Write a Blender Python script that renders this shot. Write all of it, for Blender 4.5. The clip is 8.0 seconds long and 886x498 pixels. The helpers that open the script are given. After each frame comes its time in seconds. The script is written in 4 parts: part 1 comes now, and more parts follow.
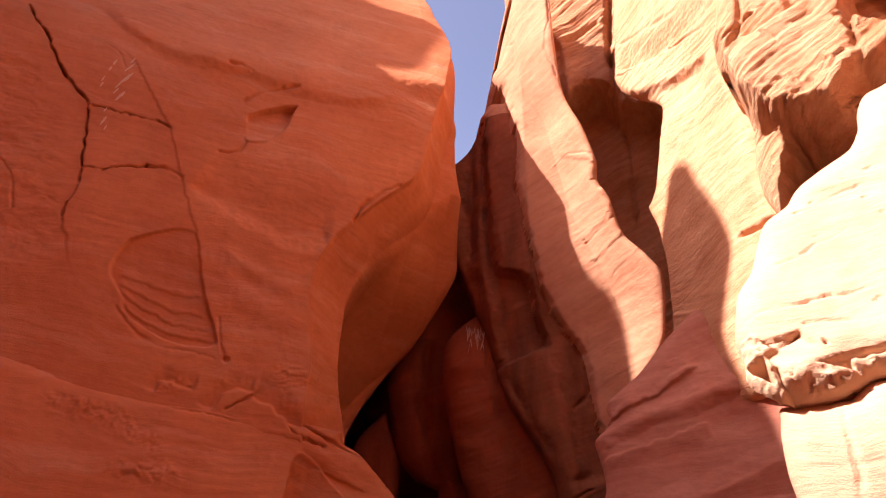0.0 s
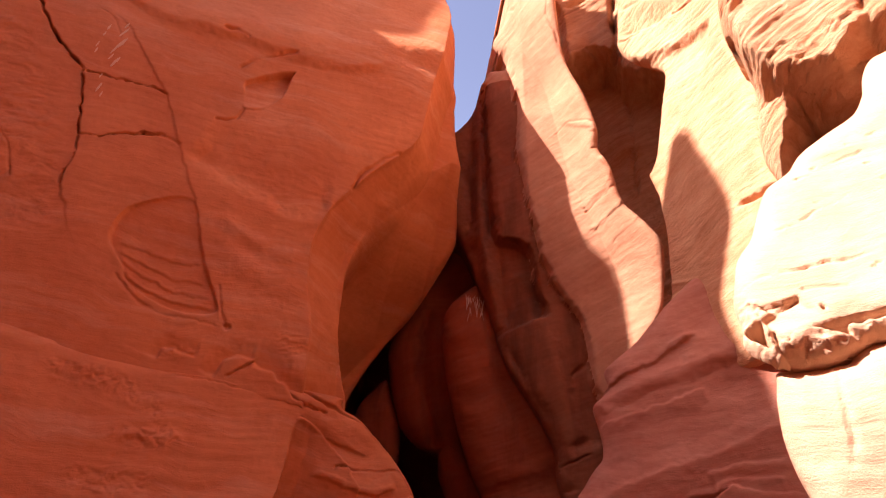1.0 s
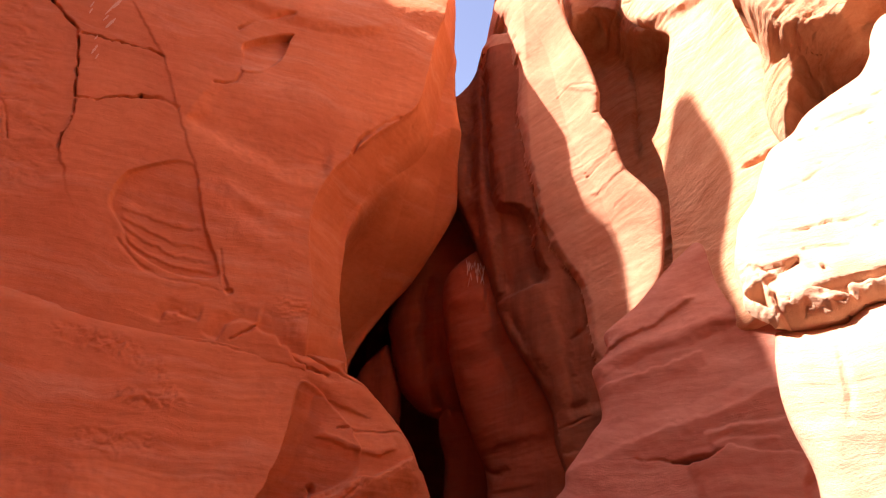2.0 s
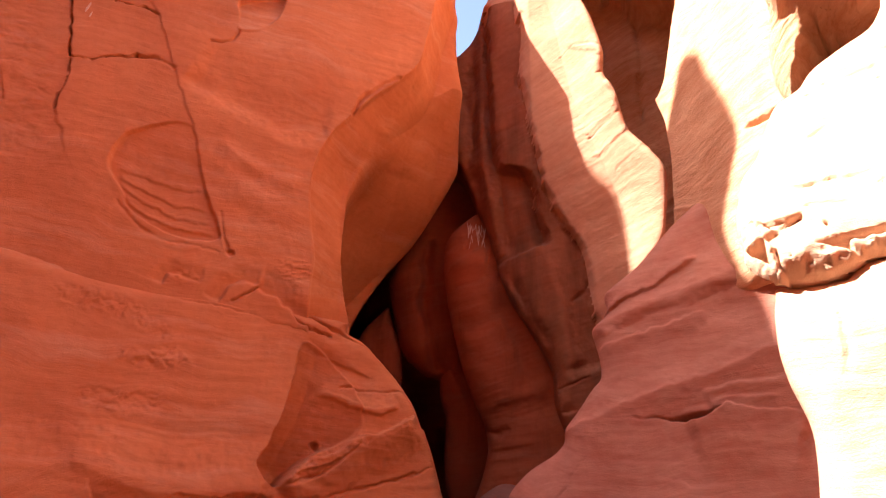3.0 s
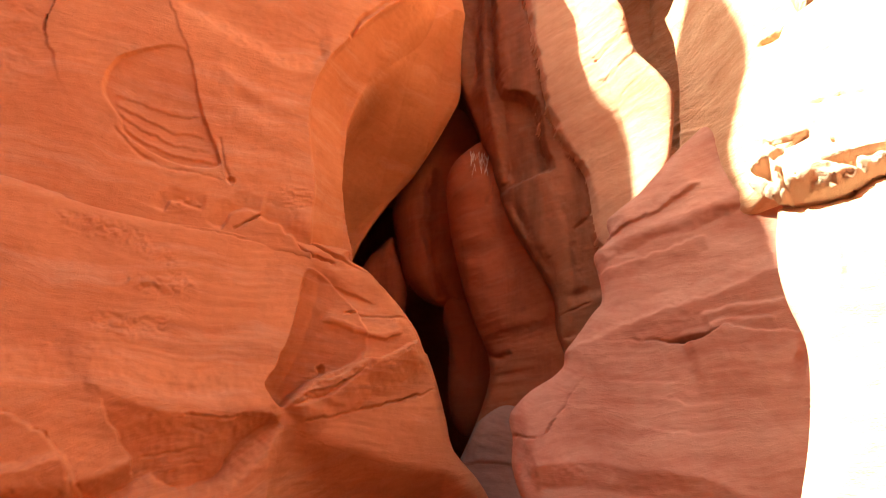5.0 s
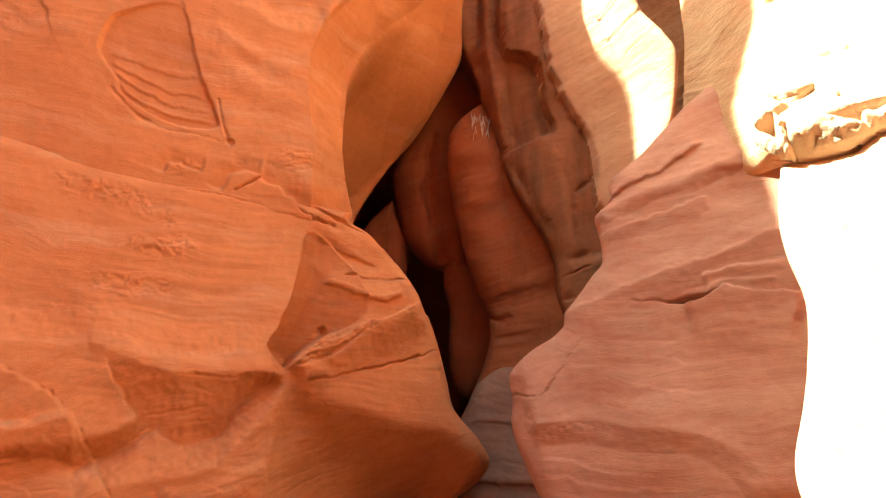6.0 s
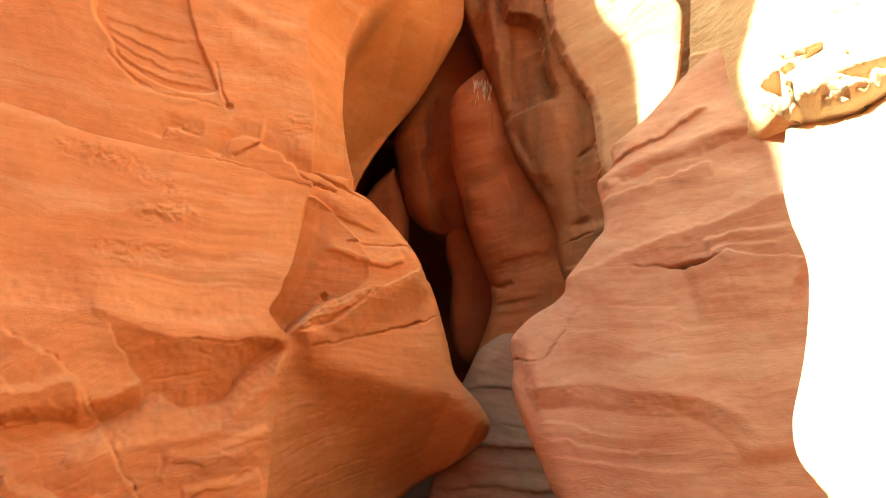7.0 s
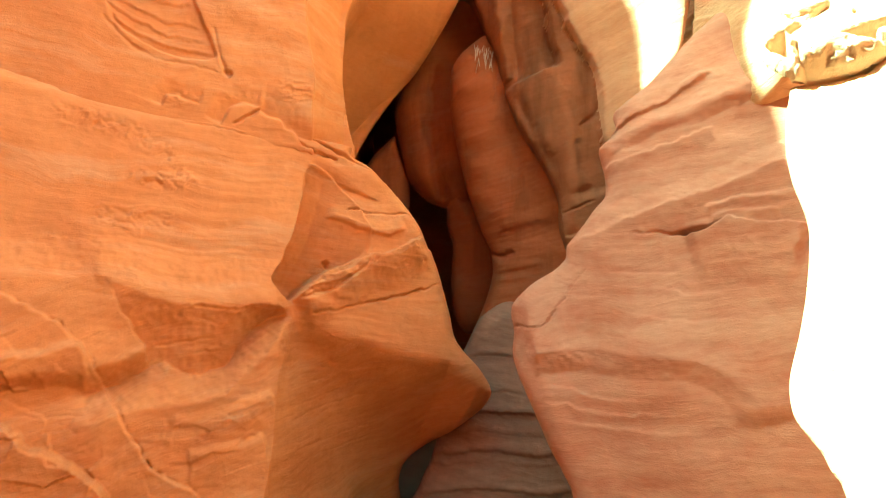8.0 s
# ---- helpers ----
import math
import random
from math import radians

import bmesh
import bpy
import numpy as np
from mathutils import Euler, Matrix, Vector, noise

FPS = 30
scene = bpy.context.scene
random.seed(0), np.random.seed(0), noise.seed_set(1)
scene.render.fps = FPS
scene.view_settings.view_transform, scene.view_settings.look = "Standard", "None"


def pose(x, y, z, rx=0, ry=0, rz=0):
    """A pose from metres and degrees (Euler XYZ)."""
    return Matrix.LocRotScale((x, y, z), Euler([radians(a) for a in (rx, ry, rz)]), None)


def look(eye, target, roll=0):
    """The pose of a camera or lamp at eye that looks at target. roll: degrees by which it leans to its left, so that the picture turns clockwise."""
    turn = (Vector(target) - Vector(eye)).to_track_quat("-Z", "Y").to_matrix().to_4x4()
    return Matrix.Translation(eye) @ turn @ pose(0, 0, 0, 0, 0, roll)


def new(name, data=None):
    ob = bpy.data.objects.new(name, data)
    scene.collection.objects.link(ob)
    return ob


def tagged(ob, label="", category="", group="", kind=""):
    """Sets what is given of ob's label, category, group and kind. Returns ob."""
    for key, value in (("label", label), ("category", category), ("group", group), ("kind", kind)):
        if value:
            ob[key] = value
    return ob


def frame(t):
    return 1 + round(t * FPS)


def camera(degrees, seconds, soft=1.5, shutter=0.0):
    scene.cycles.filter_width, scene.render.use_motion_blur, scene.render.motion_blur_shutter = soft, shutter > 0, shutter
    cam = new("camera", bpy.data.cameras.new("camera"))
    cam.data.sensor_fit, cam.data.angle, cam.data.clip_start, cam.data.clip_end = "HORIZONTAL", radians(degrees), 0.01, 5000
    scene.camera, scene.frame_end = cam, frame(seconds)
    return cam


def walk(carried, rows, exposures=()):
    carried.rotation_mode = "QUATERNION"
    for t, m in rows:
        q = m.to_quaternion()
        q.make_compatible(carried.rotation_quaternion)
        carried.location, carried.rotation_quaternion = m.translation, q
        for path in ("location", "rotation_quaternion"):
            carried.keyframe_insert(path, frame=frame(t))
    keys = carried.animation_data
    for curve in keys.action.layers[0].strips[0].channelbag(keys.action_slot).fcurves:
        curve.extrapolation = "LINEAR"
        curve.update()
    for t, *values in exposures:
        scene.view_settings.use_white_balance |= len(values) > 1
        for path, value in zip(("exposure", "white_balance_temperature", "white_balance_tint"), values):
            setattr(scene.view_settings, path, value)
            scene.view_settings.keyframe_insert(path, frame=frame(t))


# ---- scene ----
# ---------- camera ----------
cam = camera(71, 8.0, 1.15)
PATH = [
    (0, pose(0.008, -0.037, 1.823, 113.35, -0.1, -0.14)),
    (0.5, pose(0.007, -0.034, 1.818, 111.96, -0.09, -0.18)),
    (1, pose(0.008, -0.027, 1.808, 110.64, -0.13, -0.19)),
    (1.5, pose(0.003, -0.024, 1.795, 109.23, -0.12, -0.2)),
    (3, pose(-0, -0.006, 1.754, 104.56, -0.04, -0.08)),
    (3.5, pose(0, 0, 1.742, 103, -0, 0)),
    (4, pose(0.004, 0.005, 1.728, 101.53, -0.04, 0.06)),
    (4.5, pose(0.012, 0.007, 1.725, 99.93, 0.05, 0.22)),
    (6, pose(0.015, 0.017, 1.676, 95.34, 0.11, 0.42)),
    (6.5, pose(0.015, 0.017, 1.664, 93.88, 0.11, 0.48)),
    (7, pose(0.02, 0.03, 1.654, 92.52, 0.13, 0.61)),
    (7.5, pose(0.017, 0.018, 1.637, 91.28, 0.16, 0.63)),
    (8, pose(0.017, 0.023, 1.62, 89.97, 0.2, 0.68)),
]
walk(cam, PATH, [(0.0, 1.5, 6950, 36), (1.7, 1.8, 6850, 33), (3.5, 2.48, 6050, 10), (4.5, 2.8, 5750, -14), (6.0, 3.2, 5100, -48), (8.0, 3.69, 4450, -82)])

# ---------- daylight ----------
SUN = Vector((-0.70, -0.2, 0.69)).normalized()
world = bpy.data.worlds.new("sky")
scene.world = world
world.use_nodes = True
tree = world.node_tree
sky = tree.nodes.new("ShaderNodeTexSky")
sky.sky_type = "NISHITA"
sky.sun_disc = False
sky.ozone_density, sky.dust_density = 0.0, 2.6
sky.sun_elevation = math.asin(SUN.z)
sky.sun_rotation = math.atan2(SUN.x, SUN.y)
tree.links.new(sky.outputs[0], tree.nodes["Background"].inputs[0])
tree.nodes["Background"].inputs[1].default_value = 0.092
lamp = bpy.data.lights.new("sun", "SUN")
lamp.energy, lamp.angle, lamp.color = 5.0, radians(0.6), (1.0, 0.96, 0.87)
sun = new("sun", lamp)
sun.matrix_world = look((0, 0, 20), Vector((0, 0, 20)) - SUN)


# ---------- materials ----------
def rock(name, light, dark, streak=0.35, bump=0.5, dip=(0.12, 0.0), fine=1.0, stain=0.0, dust=0.0):
    """Layered sandstone: broad colour patches, thin beds and sand grain."""
    m = bpy.data.materials.new(name)
    m.use_nodes = True
    t = m.node_tree
    n, l = t.nodes, t.links
    b = n["Principled BSDF"]
    b.inputs["Roughness"].default_value = 0.92
    b.inputs["Specular IOR Level"].default_value = 0.15
    geo = n.new("ShaderNodeNewGeometry")
    shear = n.new("ShaderNodeVectorMath")
    shear.operation = "DOT_PRODUCT"
    l.new(geo.outputs["Position"], shear.inputs[0])
    shear.inputs[1].default_value = (dip[0], dip[1], 1.0)
    wob = n.new("ShaderNodeTexNoise")
    wob.inputs["Scale"].default_value, wob.inputs["Detail"].default_value = 1.3, 2
    l.new(geo.outputs["Position"], wob.inputs["Vector"])
    add = n.new("ShaderNodeMath")
    add.operation = "MULTIPLY_ADD"
    l.new(wob.outputs[0], add.inputs[0])
    add.inputs[1].default_value = 0.35
    l.new(shear.outputs["Value"], add.inputs[2])
    mix = n.new("ShaderNodeVectorMath")
    mix.operation = "MULTIPLY"
    l.new(geo.outputs["Position"], mix.inputs[0])
    mix.inputs[1].default_value = (0.14, 0.14, 0.0)
    comb = n.new("ShaderNodeCombineXYZ")
    l.new(add.outputs[0], comb.inputs[2])
    bed = n.new("ShaderNodeVectorMath")
    l.new(mix.outputs[0], bed.inputs[0])
    l.new(comb.outputs[0], bed.inputs[1])

    def noisy(vec, scale, detail, rough=0.6):
        x = n.new("ShaderNodeTexNoise")
        x.inputs["Scale"].default_value, x.inputs["Detail"].default_value, x.inputs["Roughness"].default_value = scale, detail, rough
        l.new(vec, x.inputs["Vector"])
        return x.outputs[0]

    layers = noisy(bed.outputs[0], 9.0 * fine, 6, 0.7)
    patches = noisy(geo.outputs["Position"], 1.6, 4)
    sand = noisy(geo.outputs["Position"], 130.0, 3, 0.65)
    blotch = noisy(geo.outputs["Position"], 14.0, 4, 0.65)
    thin = noisy(bed.outputs[0], 48.0 * fine, 3, 0.6)
    s0 = n.new("ShaderNodeMath")
    s0.operation = "MULTIPLY_ADD"
    l.new(thin, s0.inputs[0])
    s0.inputs[1].default_value = 0.25
    l.new(patches, s0.inputs[2])
    s1 = n.new("ShaderNodeMath")
    s1.operation = "MULTIPLY_ADD"
    l.new(layers, s1.inputs[0])
    s1.inputs[1].default_value = streak * 2.0
    l.new(s0.outputs[0], s1.inputs[2])
    s2 = n.new("ShaderNodeMath")
    s2.operation = "MULTIPLY_ADD"
    l.new(blotch, s2.inputs[0])
    s2.inputs[1].default_value = 0.35
    l.new(s1.outputs[0], s2.inputs[2])
    s3 = n.new("ShaderNodeMath")
    s3.operation = "MULTIPLY_ADD"
    l.new(sand, s3.inputs[0])
    s3.inputs[1].default_value = 0.16
    l.new(s2.outputs[0], s3.inputs[2])
    ramp = n.new("ShaderNodeValToRGB")
    mid = 0.5 + streak + 0.38
    ramp.color_ramp.elements[0].position, ramp.color_ramp.elements[1].position = (mid - 0.32) / 2, (mid + 0.32) / 2
    ramp.color_ramp.elements[0].color, ramp.color_ramp.elements[1].color = (*dark, 1), (*light, 1)
    half = n.new("ShaderNodeMath")
    half.operation = "MULTIPLY"
    half.inputs[1].default_value = 0.5
    l.new(s3.outputs[0], half.inputs[0])
    l.new(half.outputs[0], ramp.inputs[0])
    colour = ramp.outputs[0]

    def over(colour, amount, low, high, tint):
        """Lays a tint over the colour where a noise exceeds a level."""
        r = n.new("ShaderNodeMapRange")
        r.inputs["From Min"].default_value, r.inputs["From Max"].default_value = low, high
        r.inputs["To Max"].default_value = amount[1]
        l.new(amount[0], r.inputs["Value"])
        x = n.new("ShaderNodeMix")
        x.data_type = "RGBA"
        l.new(r.outputs[0], x.inputs["Factor"])
        l.new(colour, x.inputs[6])
        x.inputs[7].default_value = (*tint, 1)
        return x.outputs[2]

    if stain:
        tall = n.new("ShaderNodeVectorMath")
        tall.operation = "MULTIPLY"
        l.new(geo.outputs["Position"], tall.inputs[0])
        tall.inputs[1].default_value = (3.2, 3.2, 0.5)
        colour = over(colour, (noisy(tall.outputs[0], 1.0, 5, 0.6), stain), 0.5, 0.66, tuple(0.3 * c for c in dark))
    if dust:
        pale = tuple(0.45 * c + 0.55 * max(light) * k for c, k in zip(light, (1.05, 0.68, 0.48)))
        colour = over(colour, (noisy(bed.outputs[0], 4.0, 8, 0.72), dust), 0.52, 0.72, pale)
        colour = over(colour, (noisy(geo.outputs["Position"], 5.0, 8, 0.75), 0.5 * dust), 0.52, 0.7, tuple(0.72 * c for c in dark))
    l.new(colour, b.inputs["Base Color"])
    chips = noisy(geo.outputs["Position"], 24.0, 6, 0.62)
    rough = n.new("ShaderNodeMath")
    rough.operation = "MULTIPLY_ADD"
    l.new(chips, rough.inputs[0])
    rough.inputs[1].default_value = 1.2
    l.new(sand, rough.inputs[2])
    h = n.new("ShaderNodeMath")
    h.operation = "MULTIPLY_ADD"
    l.new(rough.outputs[0], h.inputs[0])
    h.inputs[1].default_value = 0.27
    l.new(layers, h.inputs[2])
    h2 = n.new("ShaderNodeMath")
    h2.operation = "MULTIPLY_ADD"
    l.new(thin, h2.inputs[0])
    h2.inputs[1].default_value = 0.2
    l.new(h.outputs[0], h2.inputs[2])
    bp = n.new("ShaderNodeBump")
    bp.inputs["Strength"].default_value, bp.inputs["Distance"].default_value = bump, 0.02
    l.new(h2.outputs[0], bp.inputs["Height"])
    l.new(bp.outputs[0], b.inputs["Normal"])
    return m


RED = rock("red_sandstone", (0.62, 0.238, 0.104), (0.475, 0.155, 0.063), 0.25, 0.42, dust=0.6)
RED_CROSS = rock("red_cross_bedded_sandstone", (0.62, 0.245, 0.108), (0.455, 0.15, 0.062), 0.5, 0.5, (-0.36, 0.1), 1.3, dust=0.4)
# stained rock, its base colour lowered to carry the slot's deep shade
INNER_SHADED = rock("inner_shaded_sandstone", (0.4, 0.108, 0.044), (0.29, 0.069, 0.027), 0.3, 0.4, (-0.3, 0.0), stain=0.4, dust=0.25)
# stained rock; the fin's shade is put into its darker base colour
STAINED_SHADED = rock("stained_shaded_sandstone", (0.33, 0.115, 0.055), (0.22, 0.07, 0.031), 0.3, 0.5, (-0.3, 0.0), stain=0.45, dust=0.2)
# the same fin's rock, paler because sunlight is put into the colour
FIN_SUNLIT = rock("fin_sunlit_sandstone", (0.56, 0.29, 0.172), (0.4, 0.17, 0.092), 0.5, 0.5, (-0.48, 0.0), 1.3, dust=0.2)
PALE = rock("pale_sandstone", (0.63, 0.414, 0.275), (0.53, 0.305, 0.185), 0.4, 0.5, (-0.13, 0.09), dust=0.3)
COMBED = rock("cross_bedded_sandstone", (0.67, 0.385, 0.223), (0.47, 0.202, 0.095), 0.5, 0.9, (-0.1, 0.18), 1.7, dust=0.3)
RIBBED = rock("ribbed_sandstone", (0.68, 0.404, 0.237), (0.46, 0.193, 0.0874), 0.6, 1.5, (-0.4, 0.33), 1.7, dust=0.3)
PINK = rock("pink_sandstone", (0.485, 0.214, 0.146), (0.345, 0.115, 0.07), 0.7, 0.45, (-0.15, -0.05), dust=0.25)
GREY = rock("grey_sandstone", (0.33, 0.148, 0.1), (0.19, 0.078, 0.054), 0.5, 0.5)
CRUST = rock("pale_crust", (0.68, 0.47, 0.33), (0.56, 0.34, 0.22), 0.1, 0.3)
SAND = rock("sand", (0.35, 0.175, 0.098), (0.28, 0.13, 0.068), 0.1, 0.4)


# ---------- rock tools ----------
def spline(points, n=14, closed=True):
    """Points along a smooth line through a few corners."""
    p = np.array(points, float)
    k = len(p)
    if closed:
        q = np.vstack([p[-1:], p, p[:2]])
    else:
        q = np.vstack([2 * p[:1] - p[1:2], p, 2 * p[-1:] - p[-2:-1]])
        k -= 1
    t = np.linspace(0, 1, n, endpoint=False)[:, None]
    out = []
    for i in range(k):
        a, b, c, d = q[i], q[i + 1], q[i + 2], q[i + 3]
        s1, s2 = 0.42 * (c - a), 0.42 * (d - b)
        out.append((2 * t**3 - 3 * t**2 + 1) * b + (t**3 - 2 * t**2 + t) * s1 + (3 * t**2 - 2 * t**3) * c + (t**3 - t**2) * s2)
    if not closed:
        out.append(p[-1:])
    return np.vstack(out)


def nearest(x, z, line, closed):
    """Distance, signed side (left of the line positive), nearest point and place along a line, for arrays x, z."""
    a = line
    b = np.roll(line, -1, 0) if closed else line[1:]
    a = a if closed else line[:-1]
    best = np.full(x.shape, 1e9)
    side = np.ones(x.shape)
    nx, nz, along = np.zeros(x.shape), np.zeros(x.shape), np.zeros(x.shape)
    for i in range(len(b)):
        dx, dz = b[i] - a[i]
        l2 = dx * dx + dz * dz + 1e-12
        t = np.clip(((x - a[i, 0]) * dx + (z - a[i, 1]) * dz) / l2, 0, 1)
        px, pz = a[i, 0] + t * dx, a[i, 1] + t * dz
        d = np.hypot(x - px, z - pz)
        m = d < best
        best = np.where(m, d, best)
        nx, nz = np.where(m, px, nx), np.where(m, pz, nz)
        side = np.where(m, np.sign(dx * (z - pz) - dz * (x - px) + 1e-12), side)
        along = np.where(m, (i + t) / len(b), along)
    return best, side, nx, nz, along


def inside(x, z, line):
    """Which points lie inside a closed line."""
    a, b = line, np.roll(line, -1, 0)
    odd = np.zeros(x.shape, bool)
    for i in range(len(a)):
        (x1, z1), (x2, z2) = a[i], b[i]
        if z1 == z2:
            continue
        odd ^= ((z1 > z) != (z2 > z)) & (x < (x2 - x1) * (z - z1) / (z2 - z1) + x1)
    return odd


def smooth(t):
    t = np.clip(t, 0, 1)
    return t * t * (3 - 2 * t)


LATTICE = np.random.RandomState(7).rand(64, 64, 64)


def grain(x, y, z, size):
    """Smooth noise from -1 to 1 with patches of that size."""
    p = [c / size + 31.7 for c in np.broadcast_arrays(x, y, z)]
    i = [np.floor(c).astype(int) for c in p]
    g = [smooth(c - j) for c, j in zip(p, i)]
    i = [(j % 64, (j + 1) % 64) for j in i]
    v = 0
    for a in (0, 1):
        for b in (0, 1):
            for c in (0, 1):
                w = (g[0] if a else 1 - g[0]) * (g[1] if b else 1 - g[1]) * (g[2] if c else 1 - g[2])
                v = v + w * LATTICE[i[0][a], i[1][b], i[2][c]]
    return 2 * v - 1


def wander(s, u, k=1.0):
    """The same places, nudged so that drawn lines run unevenly."""
    a = 0.014 * grain(s, 11.3, u, 0.16) + 0.009 * grain(s, 2.9, u, 0.06) + 0.006 * grain(s, 4.9, u, 0.028)
    c = 0.012 * grain(s, 17.1, u, 0.14) + 0.009 * grain(s, 6.3, u, 0.06) + 0.006 * grain(s, 8.1, u, 0.028)
    return s + k * a, u + k * c


def saw(w, thick, x, y):
    """Saw-toothed layers along w: each bed swells and then breaks off sharply."""
    k = np.floor(w / thick)
    f = w / thick - k
    swell = 0.5 + 0.5 * grain(k * 7.31, 0.25 * x, 0.25 * y, 1.0)
    return (smooth(f / 0.8) - smooth((f - 0.8) / 0.2) - 0.5) * swell


class Face:
    """A rock face laid out on a plane: s along it, u up it, h out of it."""

    def __init__(self, origin, along, lean, outline, cell, relief=1.0):
        a = Vector((along[0], along[1], 0)).normalized()
        n = Vector((a.y, -a.x, 0))
        up = (Vector((0, 0, 1)) - n * lean).normalized()
        self.o, self.a, self.up, self.n = (np.array(v) for v in (Vector(origin), a, up, a.cross(up)))
        self.line = spline(outline, 7)
        lo, hi = self.line.min(0) - cell, self.line.max(0) + cell
        s, u = np.meshgrid(np.arange(lo[0], hi[0], cell), np.arange(lo[1], hi[1], cell), indexing="ij")
        d, _, px, pz, _ = nearest(s, u, self.line, True)
        ins = inside(s, u, self.line)
        near = d < 0.62 * cell
        self.s, self.u = np.where(near, px, s), np.where(near, pz, u)
        self.keep = ins | near
        self.edge = np.where(near, 0.0, d)
        self.h = np.zeros(s.shape)
        self.cell, self.relief = cell, relief
        self.cells = np.ones((s.shape[0] - 1, s.shape[1] - 1), bool)

    def round_off(self, radius, drop, power=0.5):
        """Turns the face away towards its outline."""
        t = 1 - np.clip(self.edge / radius, 0, 1)
        self.h -= drop * (1 - (1 - t**2) ** power)
        return self

    def world(self):
        q = self.s[..., None] * self.a + self.u[..., None] * self.up + self.h[..., None] * self.n
        return q + self.o

    def part_near(self, line, reach):
        """The patch of the grid that lies within reach of a line."""
        lo, hi = line.min(0) - reach, line.max(0) + reach
        s, u = self.s[:, self.s.shape[1] // 2], self.u[self.u.shape[0] // 2, :]
        a, b = np.searchsorted(s, [lo[0], hi[0]])
        c, d = np.searchsorted(u, [lo[1], hi[1]])
        return slice(max(a - 1, 0), b + 1), slice(max(c - 1, 0), d + 1)

    def step(self, points, height, width, far=0.5, fade=0.1, plane=False):
        """Lifts the left of a line by height over width; the lift dies away within far."""
        line = spline(points, 5, False)
        w = self.part_near(line, far + width)
        s, u = wander(self.s[w], self.u[w])
        d, side, _, _, al = nearest(s, u, line, False)
        d = d * side + 0.35 * width * grain(s, 5.2, u, 0.09)
        lift = smooth(0.5 + 0.5 * d / width) * (1 - np.clip(d / far, 0, 1) if plane else 1 - smooth(d / far))
        ends = smooth(al / fade) * smooth((1 - al) / fade) if fade else 1
        self.h[w] += self.relief * height * lift * ends
        return self

    def groove(self, points, depth, width, fade=0.08, rough=0.6):
        """A crack or crease along a line."""
        line = spline(points, 5, False)
        w = self.part_near(line, 5 * width)
        s, u = wander(self.s[w], self.u[w])
        d, _, _, _, al = nearest(s, u, line, False)
        d = np.abs(d + rough * width * grain(s, 3.1, u, 5 * width + 0.02))
        k = depth * (0.75 + 0.6 * grain(s, 1.7, u, 0.15)) if rough else depth
        ends = smooth(al / fade) * smooth((1 - al) / fade) if fade else 1
        self.h[w] -= self.relief * k * np.exp(-((d / width) ** 2)) * ends
        return self

    def ridge(self, points, height, width, fade=0.2):
        return self.groove(points, -height, width, fade, 0.0)

    def dent(self, outline, depth, width, tilt=(0, 0)):
        """A scoop with the given rim; tilt slopes its floor."""
        line = spline(outline, 6)
        w = self.part_near(line, 0.04)
        s, u = wander(self.s[w], self.u[w], min(1.0, 25 * width))
        d, _, _, _, _ = nearest(s, u, line, True)
        d = np.maximum(d + 0.3 * width * grain(s, 2.2, u, 0.08), 0)
        c = line.mean(0)
        self.h[w] -= self.relief * smooth(d / width) * inside(s, u, line) * (depth + tilt[0] * (s - c[0]) + tilt[1] * (u - c[1]))
        return self

    def slope(self, points, rate, far):
        """Falls away to the left of a line at a rate, out to a distance."""
        d, side, _, _, _ = nearest(self.s, self.u, spline(points, 4, False), False)
        self.h -= rate * np.clip(np.where(side > 0, d, 0), 0, far)
        return self

    def crumble(self, outline, height, size=0.06, flat=2.0):
        """A patch of broken, flaking rock in thin shelves."""
        line = spline(outline, 5)
        w = self.part_near(line, 0.02)
        s, u = self.s[w], self.u[w]
        d, _, _, _, _ = nearest(s, u, line, True)
        s2, u2 = s + 0.5 * size * grain(s, 1.1, u, size), u * flat + 0.5 * size * grain(s, 6.1, u, size)
        g = grain(s2, 8.8, u2, size) + 0.55 * grain(s2, 4.4, u2, size * 0.4) + 0.3 * grain(s2, 2.4, u2, size * 0.17)
        t = g * 2.5
        g = 0.55 * (np.floor(t) + smooth((t - np.floor(t)) * 3)) / 2.5 + 0.45 * g
        self.h[w] += height * g * smooth(d / (1.5 * size)) * inside(s, u, line)
        return self

    def shatter(self, outline, height, size, flat=1.0, tilt=0.6):
        """A patch broken into angular chips, each set at its own depth and lean."""
        line = spline(outline, 5)
        w = self.part_near(line, 0.02)
        s, u = self.s[w], self.u[w]
        d, _, _, _, _ = nearest(s, u, line, True)
        ps, pu = s / size + 0.25 * grain(s, 3.7, u, 0.5 * size), u * flat / size + 0.25 * grain(s, 9.7, u, 0.5 * size)
        ci, cj = np.floor(ps).astype(int), np.floor(pu).astype(int)
        best, h = np.full(s.shape, 1e9), np.zeros(s.shape)
        for a in (-1, 0, 1):
            for c in (-1, 0, 1):
                i, j = (ci + a) % 64, (cj + c) % 64
                ds, du = ps - ci - a - LATTICE[i, j, 3], pu - cj - c - LATTICE[i, j, 19]
                r = ds * ds + du * du
                v = 2 * LATTICE[i, j, 33] - 1 + tilt * ((2 * LATTICE[i, j, 41] - 1) * ds + (2 * LATTICE[i, j, 52] - 1) * du)
                h = np.where(r < best, v, h)
                best = np.minimum(r, best)
        self.h[w] += height * h * smooth(d / size) * inside(s, u, line)
        return self

